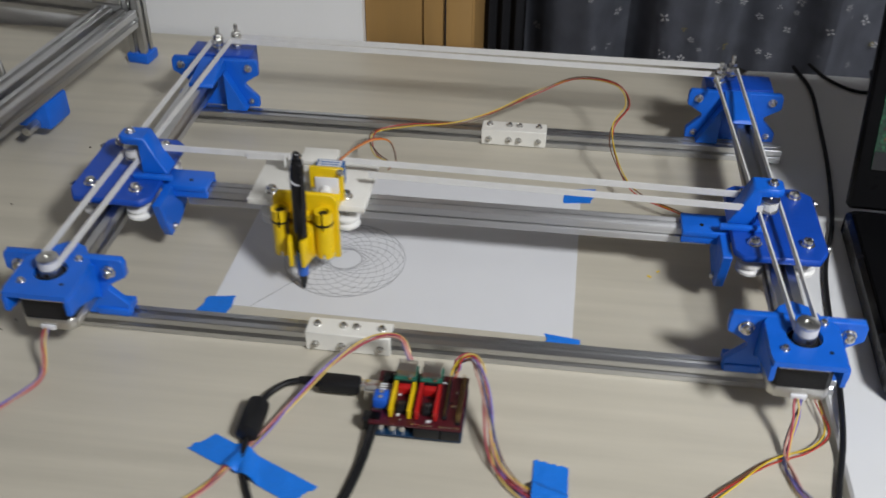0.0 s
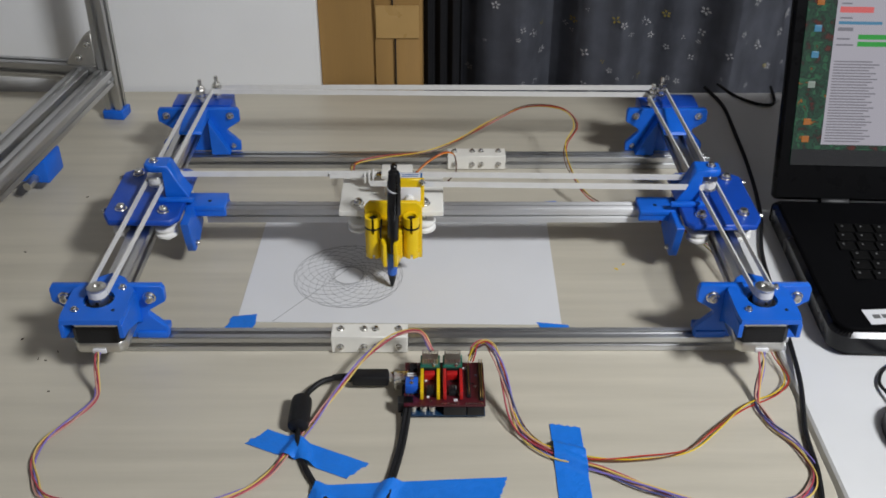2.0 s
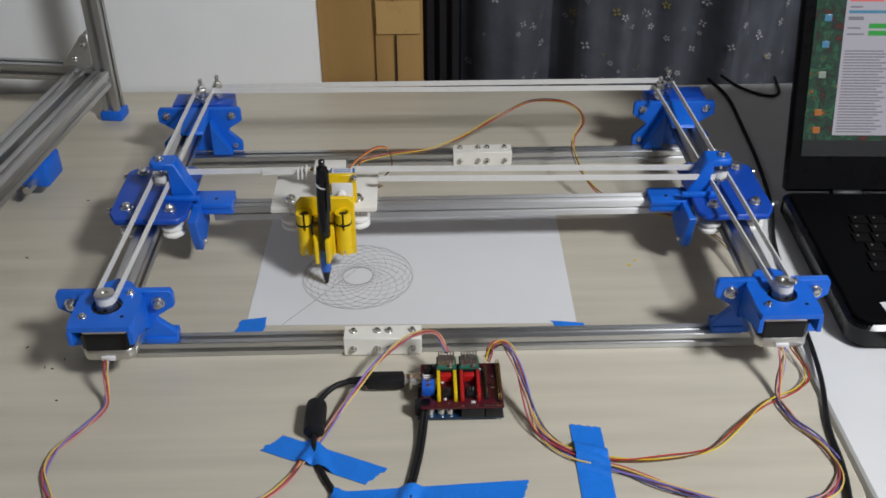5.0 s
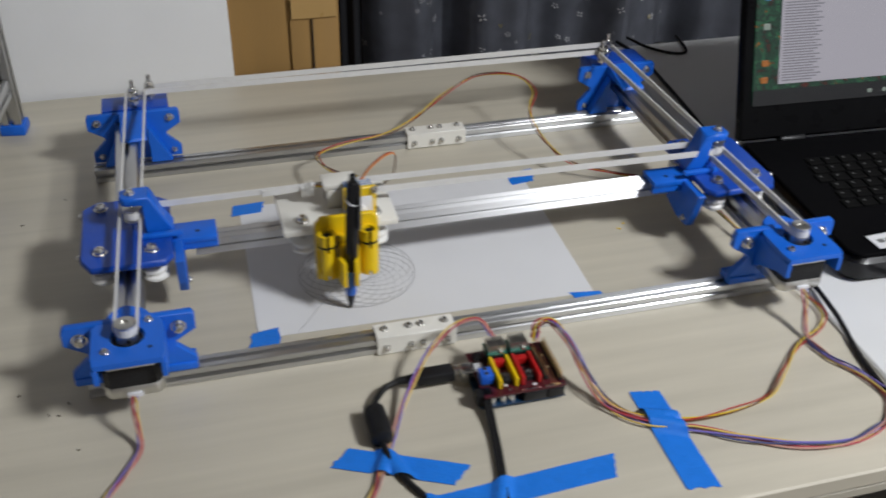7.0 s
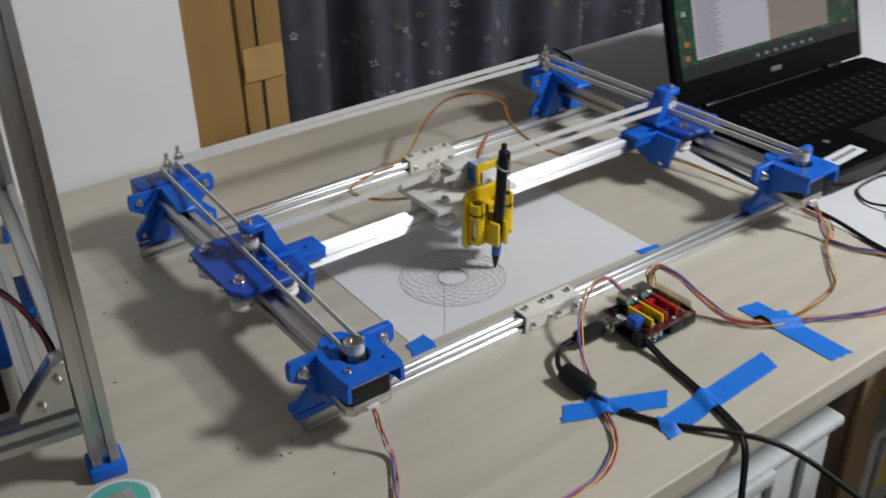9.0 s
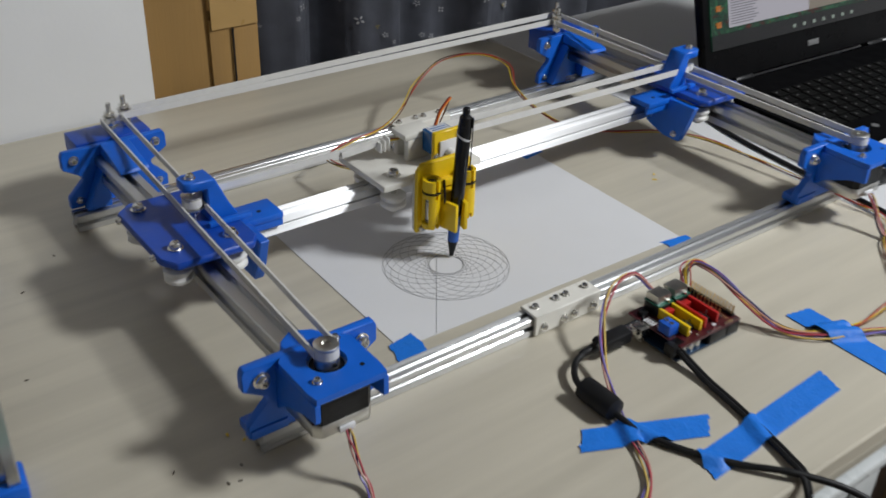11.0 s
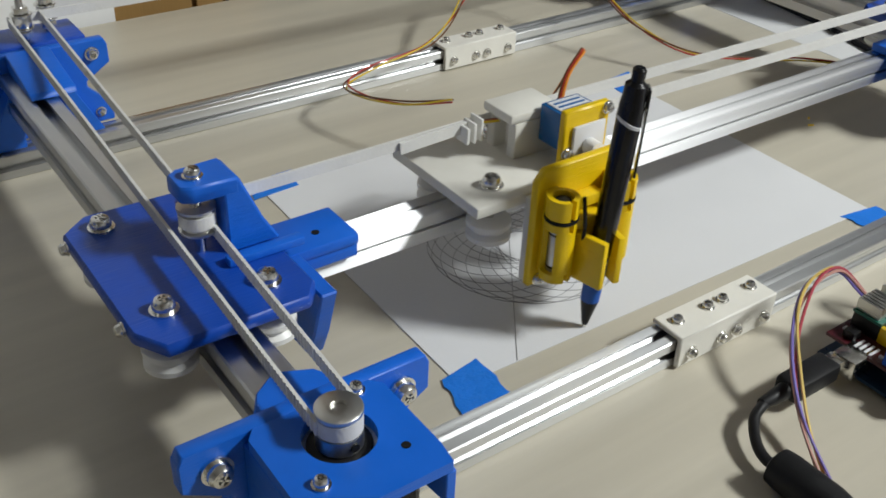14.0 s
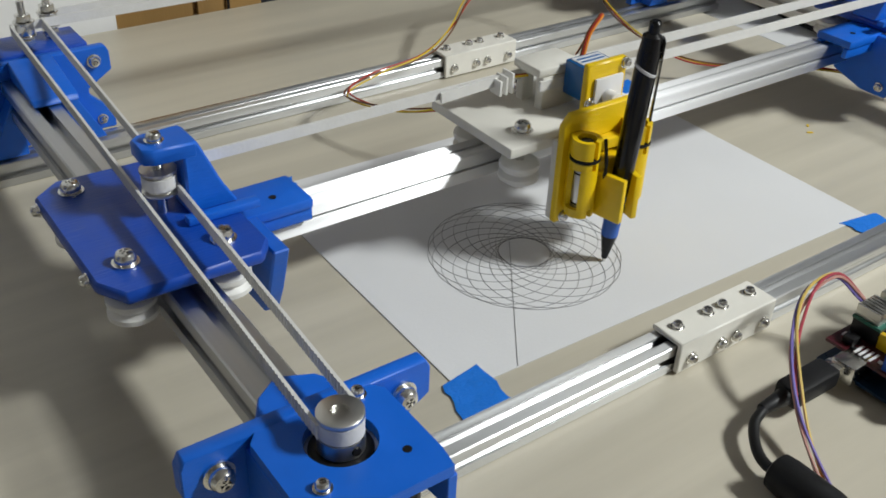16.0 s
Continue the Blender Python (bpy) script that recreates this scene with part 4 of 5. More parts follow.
for k in range(26):
    cu, cv = rngb.uniform(-0.029, 0.033), rngb.uniform(-0.024, 0.024)
    part("chip", box(cu, cu + rngb.choice((0.0012, 0.0018, 0.0030)), cv, cv + rngb.choice((0.0008, 0.0012, 0.0020)), 0.0150, 0.0158), rngb.choice((M_BLACK, M_LABEL, M_STEEL)), shield)
part("terminal_block", box(-0.0300, -0.0200, -0.0130, -0.0020, 0.0151, 0.0240, 0.0006), M_TERMINAL, shield, "blue screw terminal")
for v in (-0.0100, -0.0048):
    part("terminal_screw", cyl(-0.0250, v, 0.0240, 0.0246, 0.0017, 12), M_STEEL, shield)
part("reset_button", box(-0.0270, -0.0210, 0.0150, 0.0210, 0.0151, 0.0190, 0.0004), M_BLACK, shield)
part("pin_bar", box(-0.0195, -0.0170, -0.0060, 0.0020, 0.0151, 0.0210, 0.0003), M_YELHEADER, shield)
for k in range(4):
    part("print_bar", box(-0.0290, -0.0215, 0.0040 + 0.0026 * k, 0.0052 + 0.0026 * k, 0.0150, 0.0153), M_LABEL, shield)
part("pin_base", box(0.0200, 0.0230, -0.0180, 0.0200, 0.0151, 0.0175, 0.0003), M_BLACK, shield)
part("pin_base", box(0.0300, 0.0330, -0.0220, 0.0220, 0.0151, 0.0175, 0.0003), M_BLACK, shield)
pin = mesh_of("header_pin", box(-0.0003, 0.0003, -0.0003, 0.0003, 0, 0.0070), M_GOLD)
for k in range(14):
    copy_part(pin, shield, Matrix.Translation((0.0306, -0.0205 + 0.0031 * k, 0.0175)), "pin")
    copy_part(pin, shield, Matrix.Translation((0.0324, -0.0205 + 0.0031 * k, 0.0175)), "pin")
for k in range(10):
    copy_part(pin, shield, Matrix.Translation((0.0215, -0.0160 + 0.0036 * k, 0.0175)), "pin")
for k in range(6):
    part("solder_pad", box(-0.0010 + 0.0026 * k, 0.0006 + 0.0026 * k, -0.0258, -0.0240, 0.0150, 0.0154), M_STEEL, shield)
    part("solder_pad", box(0.0182 + 0.0026 * k, 0.0198 + 0.0026 * k, -0.0258, -0.0240, 0.0150, 0.0154), M_STEEL, shield)

# ---------------------------------------------------------------- cables
usb = thing("usb_cable", "black USB cable with plug and ferrite lump taped to the desk", "cable")
part("plug", box(0.0130, 0.0440, -0.0605, -0.0475, 0.0050, 0.0150, 0.0022), M_RUBBER, usb)
part("plug_tip", box(0.0442, 0.0500, -0.0580, -0.0500, 0.0068, 0.0132, 0.0005), M_STEEL, usb, "metal plug tip")
part("strain_relief", turned(cyl(0, 0, 0, 0.016, 0.0042, 16, 0.0006, None, 0.0026), Matrix.Translation((0.0130, -0.0540, 0.0098)) @ Matrix.Rotation(radians(-90), 4, "Y")), M_RUBBER, usb)
part("cord", tube(smooth_line([(0.000, -0.0540, 0.0098), (-0.0120, -0.0580, 0.0085), (-0.0225, -0.0700, 0.0065), (-0.0250, -0.0840, 0.0062), (-0.0255, -0.1130, 0.0062), (-0.0230, -0.1300, 0.0036), (-0.0160, -0.1500, 0.0030), (-0.0040, -0.1720, 0.0030), (0.0080, -0.1900, 0.0034), (0.0300, -0.2180, 0.0050), (0.0560, -0.2500, -0.0040), (0.0900, -0.2950, -0.0400), (0.1900, -0.4200, -0.1600)]), 0.0024, 10), M_RUBBER, usb)
part("ferrite", turned(lathe([(0.0040, -0.0170), (0.0080, -0.0150), (0.0086, -0.0100), (0.0086, 0.0100), (0.0080, 0.0150), (0.0040, 0.0170)], 24), Matrix.Translation((-0.0256, -0.0960, 0.0088)) @ Matrix.Rotation(radians(90), 4, "X")), M_RUBBER, usb, "black ferrite lump")

power = thing("power_cable", "black twin power lead from the board over the desk edge", "cable")
for d in (-0.0016, 0.0016):
    part("lead", tube(smooth_line([(0.0640 + d, -0.0720, 0.0190), (0.0620 + d, -0.0800, 0.0140), (0.0600 + d, -0.0950, 0.0080), (0.0570 + d, -0.1200, 0.0032), (0.0530 + d, -0.1450, 0.0028), (0.0470 + d, -0.1740, 0.0028), (0.0390 + d, -0.2040, 0.0034), (0.0310 + d, -0.2220, 0.0034), (0.0240 + d, -0.2330, -0.0200), (0.0180 + d, -0.2400, -0.1200), (0.0150 + d, -0.2440, -0.4000)]), 0.0019, 8), M_RUBBER, power)

motor_wires = thing("motor_wires", "loosely twisted motor wires in rose, pale yellow and violet", "wires", group="motor wires")
wires(motor_wires, [(LEFT, -0.0496, 0.0335), (LEFT - 0.001, -0.0560, 0.0260), (LEFT - 0.001, -0.0640, 0.0110), (-0.1960, -0.0740, 0.0040), (-0.2080, -0.0950, 0.0030), (-0.2220, -0.1180, 0.0030), (-0.2250, -0.1400, 0.0030), (-0.2160, -0.1620, 0.0030), (-0.2010, -0.1800, 0.0030), (-0.1640, -0.1860, 0.0030), (-0.1200, -0.1870, 0.0030), (-0.0860, -0.1850, 0.0030), (-0.0600, -0.1740, 0.0030), (-0.0440, -0.1600, 0.0030), (-0.0320, -0.1370, 0.0030), (-0.0170, -0.1050, 0.0030), (0.0030, -0.0700, 0.0120), (0.0270, -0.0430, 0.0270), (0.0500, -0.0300, 0.0370), (0.0700, -0.0310, 0.0400), (0.0800, -0.0420, 0.0280)], (W_ROSE, W_PALE, W_VIOLET, W_PINK), spread=0.0019)
right_wires = thing("motor_wires", "loosely twisted motor wires in rose, pale yellow and violet", "wires", group="motor wires")
wires(right_wires, [(RIGHT, -0.0496, 0.0335), (RIGHT - 0.001, -0.0570, 0.0240), (0.3480, -0.0720, 0.0060), (0.3470, -0.0850, 0.0032), (0.3520, -0.1050, 0.0030), (0.3650, -0.1280, 0.0030), (0.3700, -0.1550, 0.0030), (0.3600, -0.1750, 0.0030), (0.3400, -0.1860, 0.0030), (0.3070, -0.1930, 0.0030), (0.2690, -0.1840, 0.0030), (0.2350, -0.1680, 0.0030), (0.2040, -0.1500, 0.0030), (0.1750, -0.1380, 0.0030), (0.1500, -0.1130, 0.0050), (0.1400, -0.0800, 0.0200), (0.1330, -0.0560, 0.0330), (0.1250, -0.0420, 0.0370), (0.1160, -0.0410, 0.0320), (0.1120, -0.0450, 0.0240)], (W_ROSE, W_PALE, W_VIOLET, W_BLUE, W_PINK), spread=0.0026)
servo_wires = thing("servo_wires", "long orange, yellow and brown servo wires", "wires")
wires(servo_wires, [(0.1120, -0.0500, 0.0240), (0.1170, -0.0440, 0.0350), (0.1270, -0.0450, 0.0380), (0.1360, -0.0620, 0.0300), (0.1430, -0.0860, 0.0150), (0.1540, -0.1140, 0.0045), (0.1760, -0.1330, 0.0030), (0.2050, -0.1420, 0.0030), (0.2400, -0.1410, 0.0030), (0.2770, -0.1330, 0.0030), (0.3050, -0.1090, 0.0030), (0.3360, -0.0820, 0.0030), (0.3660, -0.0680, 0.0040), (0.3800, -0.0520, 0.0050), (0.3790, -0.0300, 0.0060), (0.3760, 0.0000, 0.0080), (0.3720, 0.0400, 0.0080), (0.3660, 0.0900, 0.0100), (0.3560, 0.1400, 0.0120), (0.3300, 0.1800, 0.0120), (0.2900, 0.2050, 0.0120), (0.2500, 0.2280, 0.0180), (0.2320, 0.2650, 0.0300), (0.2280, 0.2960, 0.0450), (0.2420, 0.3250, 0.0560), (0.2300, 0.3600, 0.0600), (0.1900, 0.3750, 0.0560), (0.1500, 0.3650, 0.0420), (0.1100, 0.3350, 0.0330), (0.0700, 0.3120, 0.0290), (0.0250, 0.3050, 0.0270), (-0.0050, 0.2920, 0.0260), (-0.0080, 0.2680, 0.0280), (0.0040, 0.2350, 0.0330), (0.0200, 0.2080, 0.0420)], (W_RED, W_YELLOW, W_BROWN), spread=0.0019, r=0.0006)
black_lead = thing("black_cable", "black cable lying along the desk edge", "cable")
part("cord", tube(smooth_line([(0.4500, 0.5600, -0.002), (0.4600, 0.5000, -0.0015), (0.4560, 0.4200, -0.0015), (0.4480, 0.3200, -0.0015), (0.4350, 0.2300, -0.0015), (0.4150, 0.1500, -0.0015), (0.4050, 0.0600, -0.0015), (0.3990, 0.0000, 0.000), (0.3900, -0.0560, 0.0026), (0.3770, -0.1100, 0.0026), (0.3720, -0.1580, 0.0026), (0.3600, -0.2080, 0.0026), (0.3560, -0.2280, -0.0100), (0.3550, -0.2380, -0.2000)]), 0.0023, 8), M_RUBBER, black_lead)
part("cord", tube(smooth_line([(0.4700, 0.5700, -0.002), (0.4850, 0.5300, -0.0015), (0.5100, 0.5050, -0.0015), (0.5300, 0.5100, -0.0015), (0.5400, 0.5600, -0.0015)]), 0.0020, 8), M_RUBBER, black_lead)

# ---------------------------------------------------------------- laptop and mouse
laptop = thing("laptop", "open black laptop with lit screen on the white table", "laptop", (0.4290, -0.0120, -0.004))
laptop.rotation_euler = (0, 0, radians(-2.5))
LW, LD, LH = 0.375, 0.232, 0.030
base = part("base", rounded_slab(0, LW, 0, LD, 0.002, LH - 0.004, (0.018, 0.018, 0.01, 0.01), 0.004), M_GLOSS, laptop)
part("keyboard_deck", rounded_slab(0.004, LW - 0.004, 0.004, LD - 0.012, LH - 0.0035, LH, (0.015, 0.015, 0.008, 0.008), 0.001), M_DECK, base)
part("palm_sticker", turned(box(0, 0.062, 0, 0.021, LH, LH + 0.0004), Matrix.Translation((0.034, 0.010, 0)) @ Matrix.Rotation(radians(6), 4, "Z")), M_LABEL, base, "white paper sticker with unreadable marks")
for k in range(6):
    part("print_bar", turned(box(0.006 + 0.0085 * k, 0.0125 + 0.0085 * k, 0.008, 0.0135, LH + 0.0004, LH + 0.0006), Matrix.Translation((0.034, 0.010, 0)) @ Matrix.Rotation(radians(6), 4, "Z")), M_KEYMARK, base)
part("touchpad", box(0.130, 0.225, 0.010, 0.066, LH, LH + 0.0006, 0.0002), M_BLACK, base)
part("round_badge", cyl(0.078, 0.060, LH, LH + 0.0006, 0.0042, 20), M_KEYMARK, base)
key = mesh_of("key_cap", box(-0.0080, 0.0080, -0.0071, 0.0071, 0, 0.0018, 0.0006), M_KEY)
mark = mesh_of("key_print", box(-0.0034, -0.0016, 0.0010, 0.0032, 0.0018, 0.0019), M_KEYMARK)
for r in range(6):
    for c in range(18):
        kx, ky = 0.050 + 0.0185 * c + 0.004 * (r % 3), 0.086 + 0.0165 * r
        if kx > LW - 0.018:
            continue
        copy_part(key, base, Matrix.Translation((kx, ky, LH)), "key")
        copy_part(mark, base, Matrix.Translation((kx, ky, LH)), "key_print")
lid = part("lid", rounded_slab(0, LW, -0.012, 0, 0, 0.252, (0, 0, 0, 0), 0.003), M_GLOSS, laptop, "black screen lid with glossy frame")
lid.data.materials[0] = M_LID
lid.matrix_local = Matrix.Translation((0, LD + 0.004, LH - 0.004)) @ Matrix.Rotation(radians(-17), 4, "X")
part("display", box(0.013, LW - 0.013, -0.0132, -0.0122, 0.038, 0.240), M_SCREEN, lid, "lit desktop picture")
part("window_panel", box(0.042, 0.180, -0.0140, -0.0133, 0.060, 0.232), M_WINDOW, lid, "pale program window")
part("window_page", box(0.1805, 0.300, -0.0140, -0.0133, 0.060, 0.232), M_WINDOWPAGE, lid, "pale drawing page")
part("task_bar", box(0.013, LW - 0.013, -0.0140, -0.0133, 0.038, 0.0545), M_TASKBAR, lid)
for k in range(29):
    part("text_line", box(0.045, 0.045 + 0.036 + 0.012 * ((k * 7) % 5) / 5, -0.0144, -0.0141, 0.0630 + 0.0029 * k, 0.0643 + 0.0029 * k), M_TEXTROW, lid)
for z, x0, x1, h, m in ((0.1600, 0.066, 0.112, 0.0048, M_GREENBAR), (0.1670, 0.066, 0.118, 0.0048, M_GREENBAR), (0.1750, 0.045, 0.060, 0.0035, M_TEXTROW), (0.1815, 0.045, 0.088, 0.0030, M_ICON_B), (0.1930, 0.045, 0.078, 0.0058, M_REDBAR),
                       (0.1665, 0.045, 0.058, 0.0016, M_TEXTROW), (0.1605, 0.045, 0.062, 0.0016, M_TEXTROW), (0.1870, 0.046, 0.058, 0.0016, M_TEXTROW), (0.2010, 0.046, 0.056, 0.0016, M_TEXTROW)):
    part("status_bar", box(x0, x1, -0.0144, -0.0141, z, z + h), m, lid)
for z, m in ((0.222, M_ICON_A), (0.200, M_ICON_A), (0.174, M_ICON_B), (0.148, M_ICON_B), (0.118, M_ICON_C), (0.080, M_ICON_A), (0.062, M_ICON_A)):
    part("desktop_icon", box(0.022, 0.029, -0.0144, -0.0133, z, z + 0.0065, 0.0002), m, lid)
for k in range(7):
    part("task_icon", box(0.150 + 0.018 * k, 0.155 + 0.018 * k, -0.0144, -0.0141, 0.0430, 0.0470), M_ICON_C, lid)
part("maker_mark", box(LW / 2 - 0.010, LW / 2 + 0.010, -0.0134, -0.0122, 0.017, 0.0235, 0.0004), M_KEYMARK, lid, "grey maker's mark")
ring = bmesh.new()
for k in range(5):
    line = [Vector((0.243 + (0.012 + 0.006 * k) * math.cos(a), -0.0143, 0.160 + (0.012 + 0.006 * k) * math.sin(a))) for a in (2 * math.pi * j / 40 for j in range(41))]
    tube(line, 0.0005, 4, ring)
part("screen_drawing", ring, M_GREENBAR, lid, "green line drawing")
for hx in (0.05, LW - 0.08):
    part("hinge", turned(cyl(0, 0, 0, 0.03, 0.006, 16, 0.0008), Matrix.Translation((hx, LD - 0.004, LH - 0.004)) @ Matrix.Rotation(radians(90), 4, "Y")), M_BLACK, base)

mouse = thing("computer_mouse", "black computer mouse on the white table", "mouse", (0.474, -0.132, -0.004))
mouse.rotation_euler = (0, 0, radians(12))
mb = bmesh.new()
bmesh.ops.create_uvsphere(mb, u_segments=32, v_segments=16, radius=1.0)
for v in mb.verts:
    x, y, z = v.co
    v.co = (x * 0.031 * (1 + 0.08 * y), y * 0.055, max(z, -0.02) * 0.034 * (1 - 0.12 * y) + 0.001)
part("shell", mb, M_BLACK, mouse)
part("wheel", turned(cyl(0, 0, -0.004, 0.004, 0.010, 20, 0.001), Matrix.Translation((0, 0.028, 0.0235)) @ Matrix.Rotation(radians(90), 4, "Y")), M_RUBBER, mouse)
part("mouse_cord", tube(smooth_line([(0, 0.054, 0.008), (0.004, 0.085, 0.003), (0.030, 0.105, 0.002), (0.075, 0.100, 0.002), (0.120, 0.085, 0.002), (0.180, 0.120, 0.002)]), 0.0015, 8), M_RUBBER, mouse)

# ---------------------------------------------------------------- the second machine's frame
other = thing("aluminium_machine_frame", "upright aluminium rail frame of another machine with blue feet", "machine frame", (-0.321, 0.466, 0))
other.rotation_euler = (0, 0, radians(-7.3))
PXF = 0.0
for y in (0.0, -0.419):
    rail("post", other, "z", 0.012, 1.0, PXF, y, 0.020, M_ALU_Z, "upright slotted rail")
    f = part("foot", box(PXF - 0.0135, PXF + 0.0135, y - 0.0135, y + 0.0125, 0.0, 0.0118, 0.002), M_BLUE, other, "blue printed foot")
rail("lower_rail", other, "y", -0.408, -0.011, PXF - 0.002, 0.0560, 0.020, M_ALU_Y, "slotted rail")
rail("lower_rail", other, "y", -0.408, -0.011, PXF - 0.032, 0.0560, 0.020, M_ALU_Y, "slotted rail")
rail("cross_rail", other, "x", -0.60, PXF - 0.011, 0.0, 0.0600, 0.020, M_ALU_X, "slotted rail")
rail("cross_rail", other, "x", -0.60, PXF - 0.011, -0.419, 0.0560, 0.020, M_ALU_X, "slotted rail")
rail("cross_rail", other, "x", -0.60, PXF - 0.011, 0.0, 0.8000, 0.020, M_ALU_X, "slotted rail")
for y, s in ((0.0, -1), (-0.419, 1)):
    br = part("angle_bracket", prism([(PXF - 0.011, 0.070), (PXF - 0.050, 0.070), (PXF - 0.046, 0.078), (PXF - 0.020, 0.110), (PXF - 0.011, 0.112)], y - 0.009, y + 0.009, "y", 0.001), M_CASTING, other, "grey cast angle bracket")
    bolt(br, BOLT4, PXF - 0.032, y - 0.0095, 0.080, "-y")
    bolt(br, BOLT4, PXF - 0.018, y - 0.0095, 0.098, "-y")
slider = part("slide_block", box(-0.082, 0.008, -0.204, -0.166, 0.0150, 0.0440, 0.003), M_BLUE, other, "blue printed slide block")
for k in range(3):
    part("spacer_bolt", turned(cyl(0, 0, 0, 0.020, 0.0050, 6, 0.0005), Matrix.Translation((-0.067 + 0.03 * k, -0.2042, 0.022)) @ Matrix.Rotation(radians(90), 4, "X")), M_CASTING, slider, smooth=False)
for k in range(2):
    part("guide_rod", tube([Vector((-0.0570 + 0.008 * k, -0.181, 0.0440)), Vector((-0.0870 + 0.008 * k, -0.166, 0.170))], 0.0030, 12), M_CASTING, other, "dark steel rod")
hang = part("motor_mount", box(-0.097, -0.042, -0.386, -0.336, 0.0900, 0.1300, 0.003), M_BLUE, other, "blue printed motor mount")
part("hung_motor", box(-0.092, -0.052, -0.382, -0.342, 0.0500, 0.0899, 0.003), M_LAMINATION, hang, "black stepper motor")
for k, m in enumerate((W_RED, W_VIOLET, W_BROWN, M_RUBBER)):
    part("wire", tube(smooth_line([(-0.072, -0.382 + 0.003 * k, 0.130), (-0.042, -0.396 + 0.003 * k, 0.160), (-0.020 + 0.001 * k, -0.400, 0.120), (-0.018 + 0.002 * k, -0.400, 0.075)]), 0.0012, 6), m, hang)

gadget = thing("round_timer", "round white gadget with a teal face on the desk", "timer", (-0.385, -0.010, 0))
part("case", lathe([(0.026, 0.0), (0.0285, 0.004), (0.0285, 0.014), (0.0255, 0.017)], 40), M_LABEL, gadget)
part("face", lathe([(0.0222, 0.0171), (0.0222, 0.0178)], 40), M_TEAL, gadget, "teal face")
part("screen", box(-0.010, 0.012, -0.006, 0.010, 0.0179, 0.0185), M_CASTING, gadget, "grey screen")

# ---------------------------------------------------------------- under the desk
for k, (x, y, z) in enumerate(((-0.02, -0.18, -0.26), (0.38, -0.16, -0.36))):
    bx = thing("storage_box", "cloudy clear plastic storage box with yellow insert", "storage box", (x, y, z), group="storage boxes")
    part("tub", box(0.0, 0.27, 0.0, 0.26, 0, 0.135, 0.010), M_CLEARBOX, bx)
    part("lid", box(-0.006, 0.276, -0.006, 0.266, 0.1352, 0.147, 0.004), M_CLEARBOX, bx)
    part("lid_grip", box(0.08, 0.16, -0.0130, -0.0062, 0.130, 0.146, 0.002), M_CLEARBOX, bx)
    part("yellow_label", box(0.03, 0.14, -0.0023, -0.0002, 0.04, 0.10, 0.0005), M_YELLOWLID, bx)
    part("yellow_sheet", box(0.06, 0.20, 0.025, 0.055, 0.1472, 0.150, 0.0005), M_YELLOWLID, bx)
    for q in range(5):
        part("ridge", cyl(0.02 + 0.05 * q, -0.0030, 0.005, 0.125, 0.0035, 10), M_CLEARBOX, bx)
shelf = thing("low_shelf", "low wooden shelf under the desk", "shelf", (0, 0, 0))
part("shelf_board", box(-0.6, 0.26, -0.11, 0.30, -0.282, -0.2605, 0.003), M_TANPOST, shelf)
part("shelf_board", box(0.375, 1.0, -0.19, 0.30, -0.382, -0.3605, 0.003), M_TANPOST, shelf)
for lx in (-0.58, 0.21, 0.40, 0.94):
    part("shelf_leg", box(lx, lx + 0.04, 0.20, 0.24, -0.72, -0.283 if lx < 0.3 else -0.383, 0.003), M_POST, shelf)

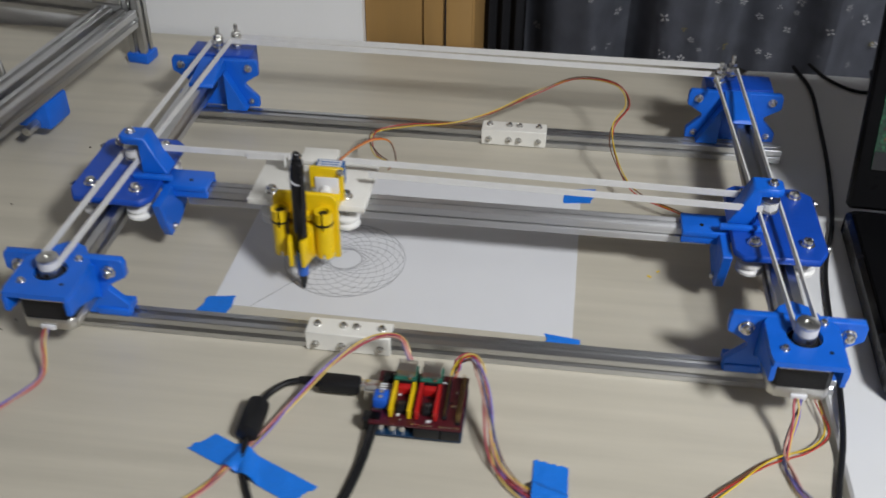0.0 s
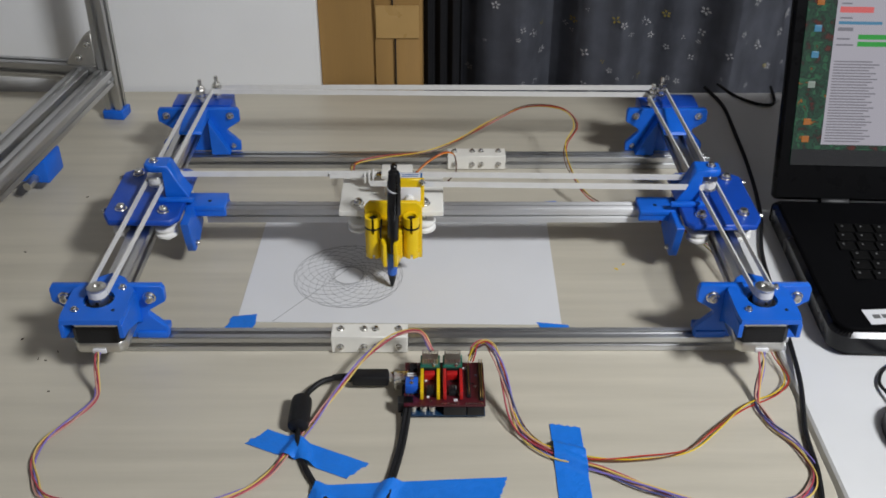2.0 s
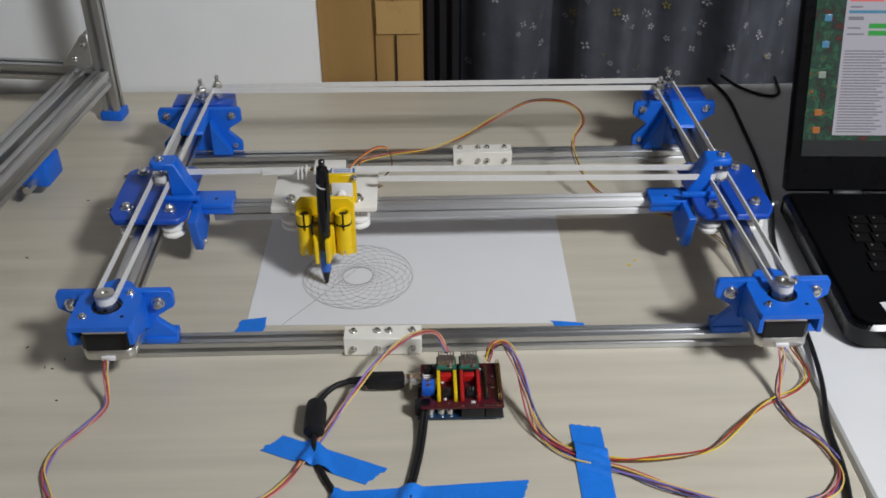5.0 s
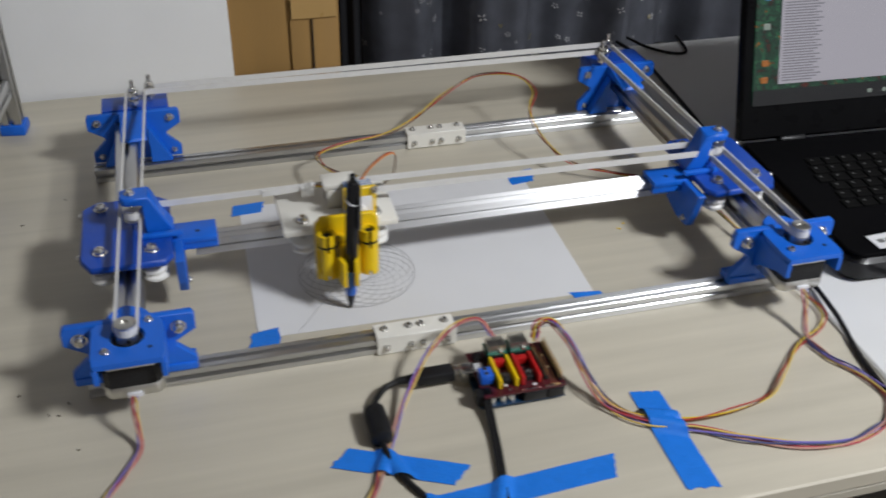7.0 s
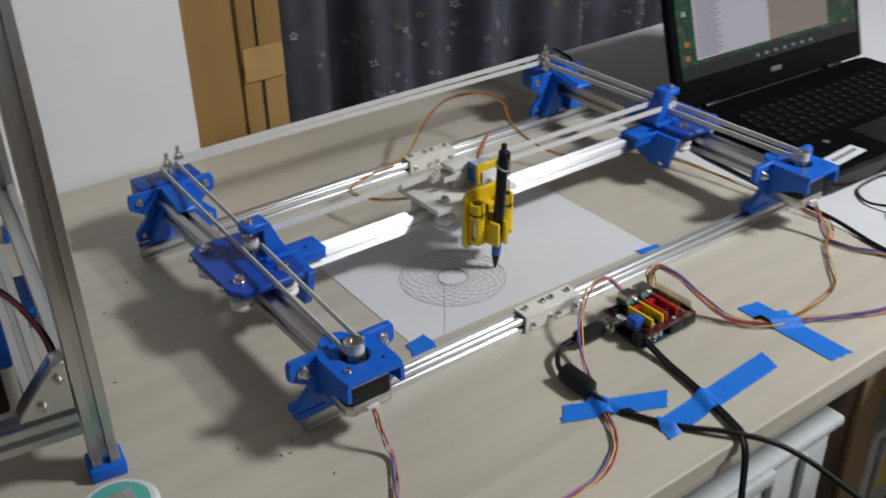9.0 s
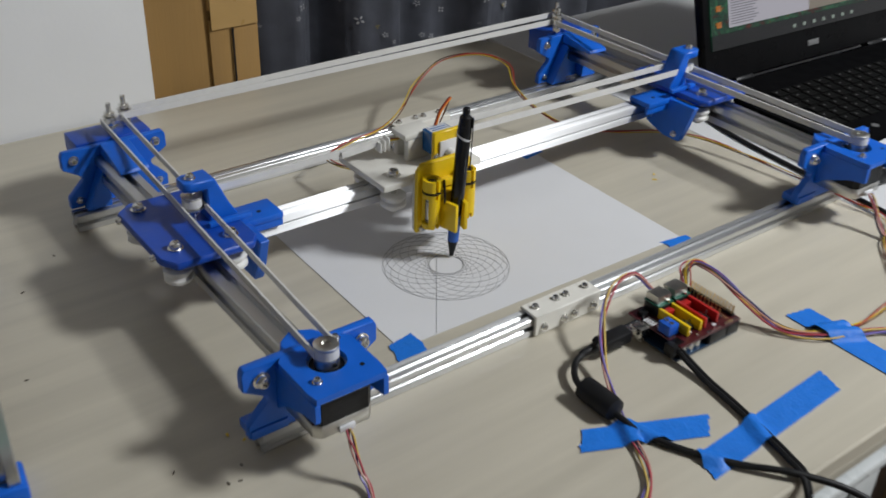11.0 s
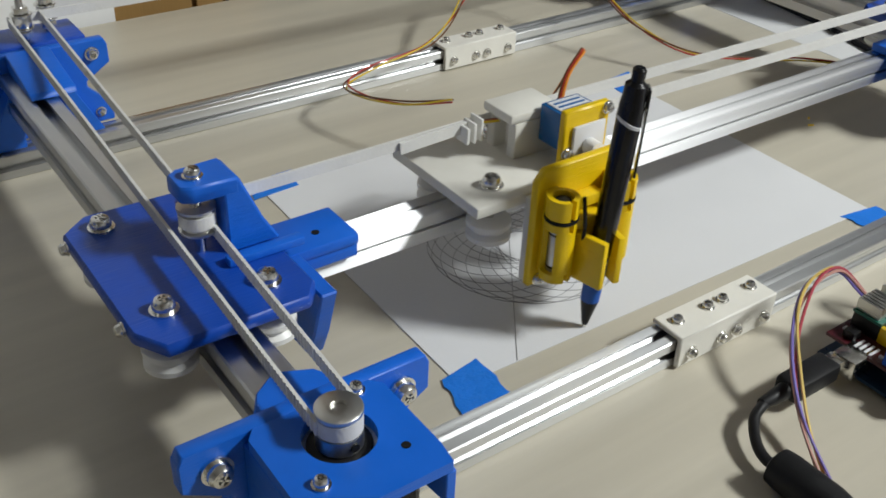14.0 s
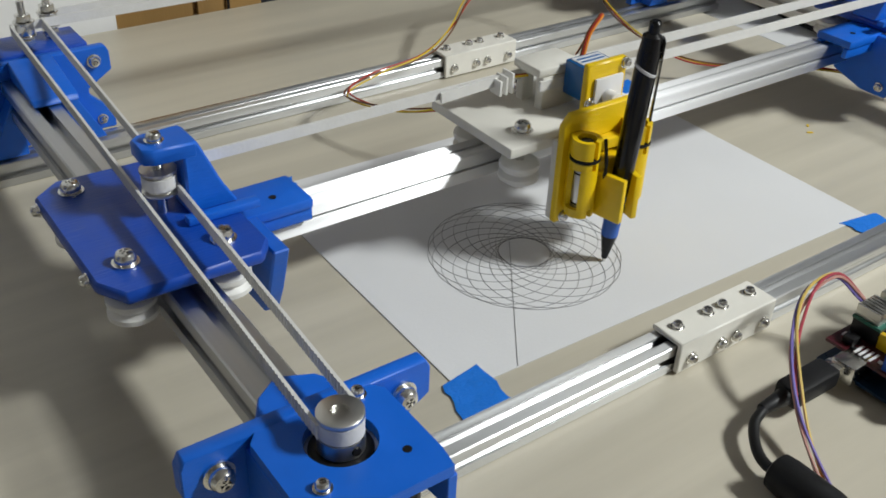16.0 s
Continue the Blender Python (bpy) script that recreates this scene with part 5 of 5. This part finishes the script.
# dust, crumbs and small marks on the desk
crumbs = bmesh.new()
rng = random.Random(11)
for x, y in ((-0.255, -0.020), (-0.262, -0.018), (-0.248, -0.008), (-0.285, 0.010), (-0.262, 0.300), (-0.330, 0.150), (-0.300, 0.260), (-0.240, -0.060)):
    turned(box(-rng.uniform(0.0006, 0.0022), rng.uniform(0.0006, 0.0022), -0.0004, 0.0004, 0, 0.0006), Matrix.Translation((x, y, 0.0001)) @ Matrix.Rotation(rng.uniform(0, 3), 4, "Z"), crumbs)
yellow_crumbs = bmesh.new()
for x, y in ((-0.236, 0.012), (-0.229, 0.004), (-0.243, 0.022), (-0.215, -0.004), (0.262, 0.120), (0.270, 0.128)):
    turned(box(-rng.uniform(0.0008, 0.0020), rng.uniform(0.0008, 0.0020), -0.0007, 0.0007, 0, 0.0006), Matrix.Translation((x, y, 0.0001)) @ Matrix.Rotation(rng.uniform(0, 3), 4, "Z"), yellow_crumbs)
solid("yellow_crumbs", yellow_crumbs, M_YELLOW, "small yellow plastic crumbs scattered on the desk", "crumbs", "stuff")
solid("desk_crumbs", crumbs, M_POST, "small dark plastic crumbs scattered on the desk", "crumbs", "stuff")

# ---------------------------------------------------------------- what moves
PEN = [
    (0, -0.0273, 0.0633), (0.5, -0.0081, 0.0646), (1, 0.0096, 0.0708), (1.5, 0.0261, 0.0790),
    (2, 0.0415, 0.0886), (2.5, 0.0522, 0.1021), (3, 0.0408, 0.1118), (3.5, 0.0268, 0.1162),
    (4, 0.0065, 0.1140), (4.7, -0.0215, 0.1026), (5.2, -0.0358, 0.0911), (5.7, -0.0435, 0.0776),
    (6.1, -0.0436, 0.0672), (6.3, -0.0404, 0.0662), (6.5, -0.0358, 0.0630), (7, -0.0171, 0.0571),
    (7.5, 0.0014, 0.0604), (8, 0.0149, 0.0687), (8.5, 0.0304, 0.0798), (9, 0.0421, 0.0956),
    (9.6, 0.0421, 0.1034), (10, 0.0371, 0.1116), (10.4, 0.0277, 0.1161), (10.8, 0.0152, 0.1163),
    (11.2, 0.0014, 0.1121), (11.5, -0.0117, 0.1041), (12, -0.0271, 0.0945), (12.5, -0.0378, 0.0841),
    (13, -0.0435, 0.0604), (13.5, -0.0400, 0.0477), (14, -0.0225, 0.0369), (14.5, -0.0047, 0.0417),
    (15, 0.0117, 0.0538), (15.5, 0.0244, 0.0670), (16, 0.0297, 0.0788),
]


def motions():
    walk(gantry, [(t, pose(0, y, 0)) for t, x, y in PEN])
    walk(carriage, [(t, pose(x, y, 0)) for t, x, y in PEN])


motions()
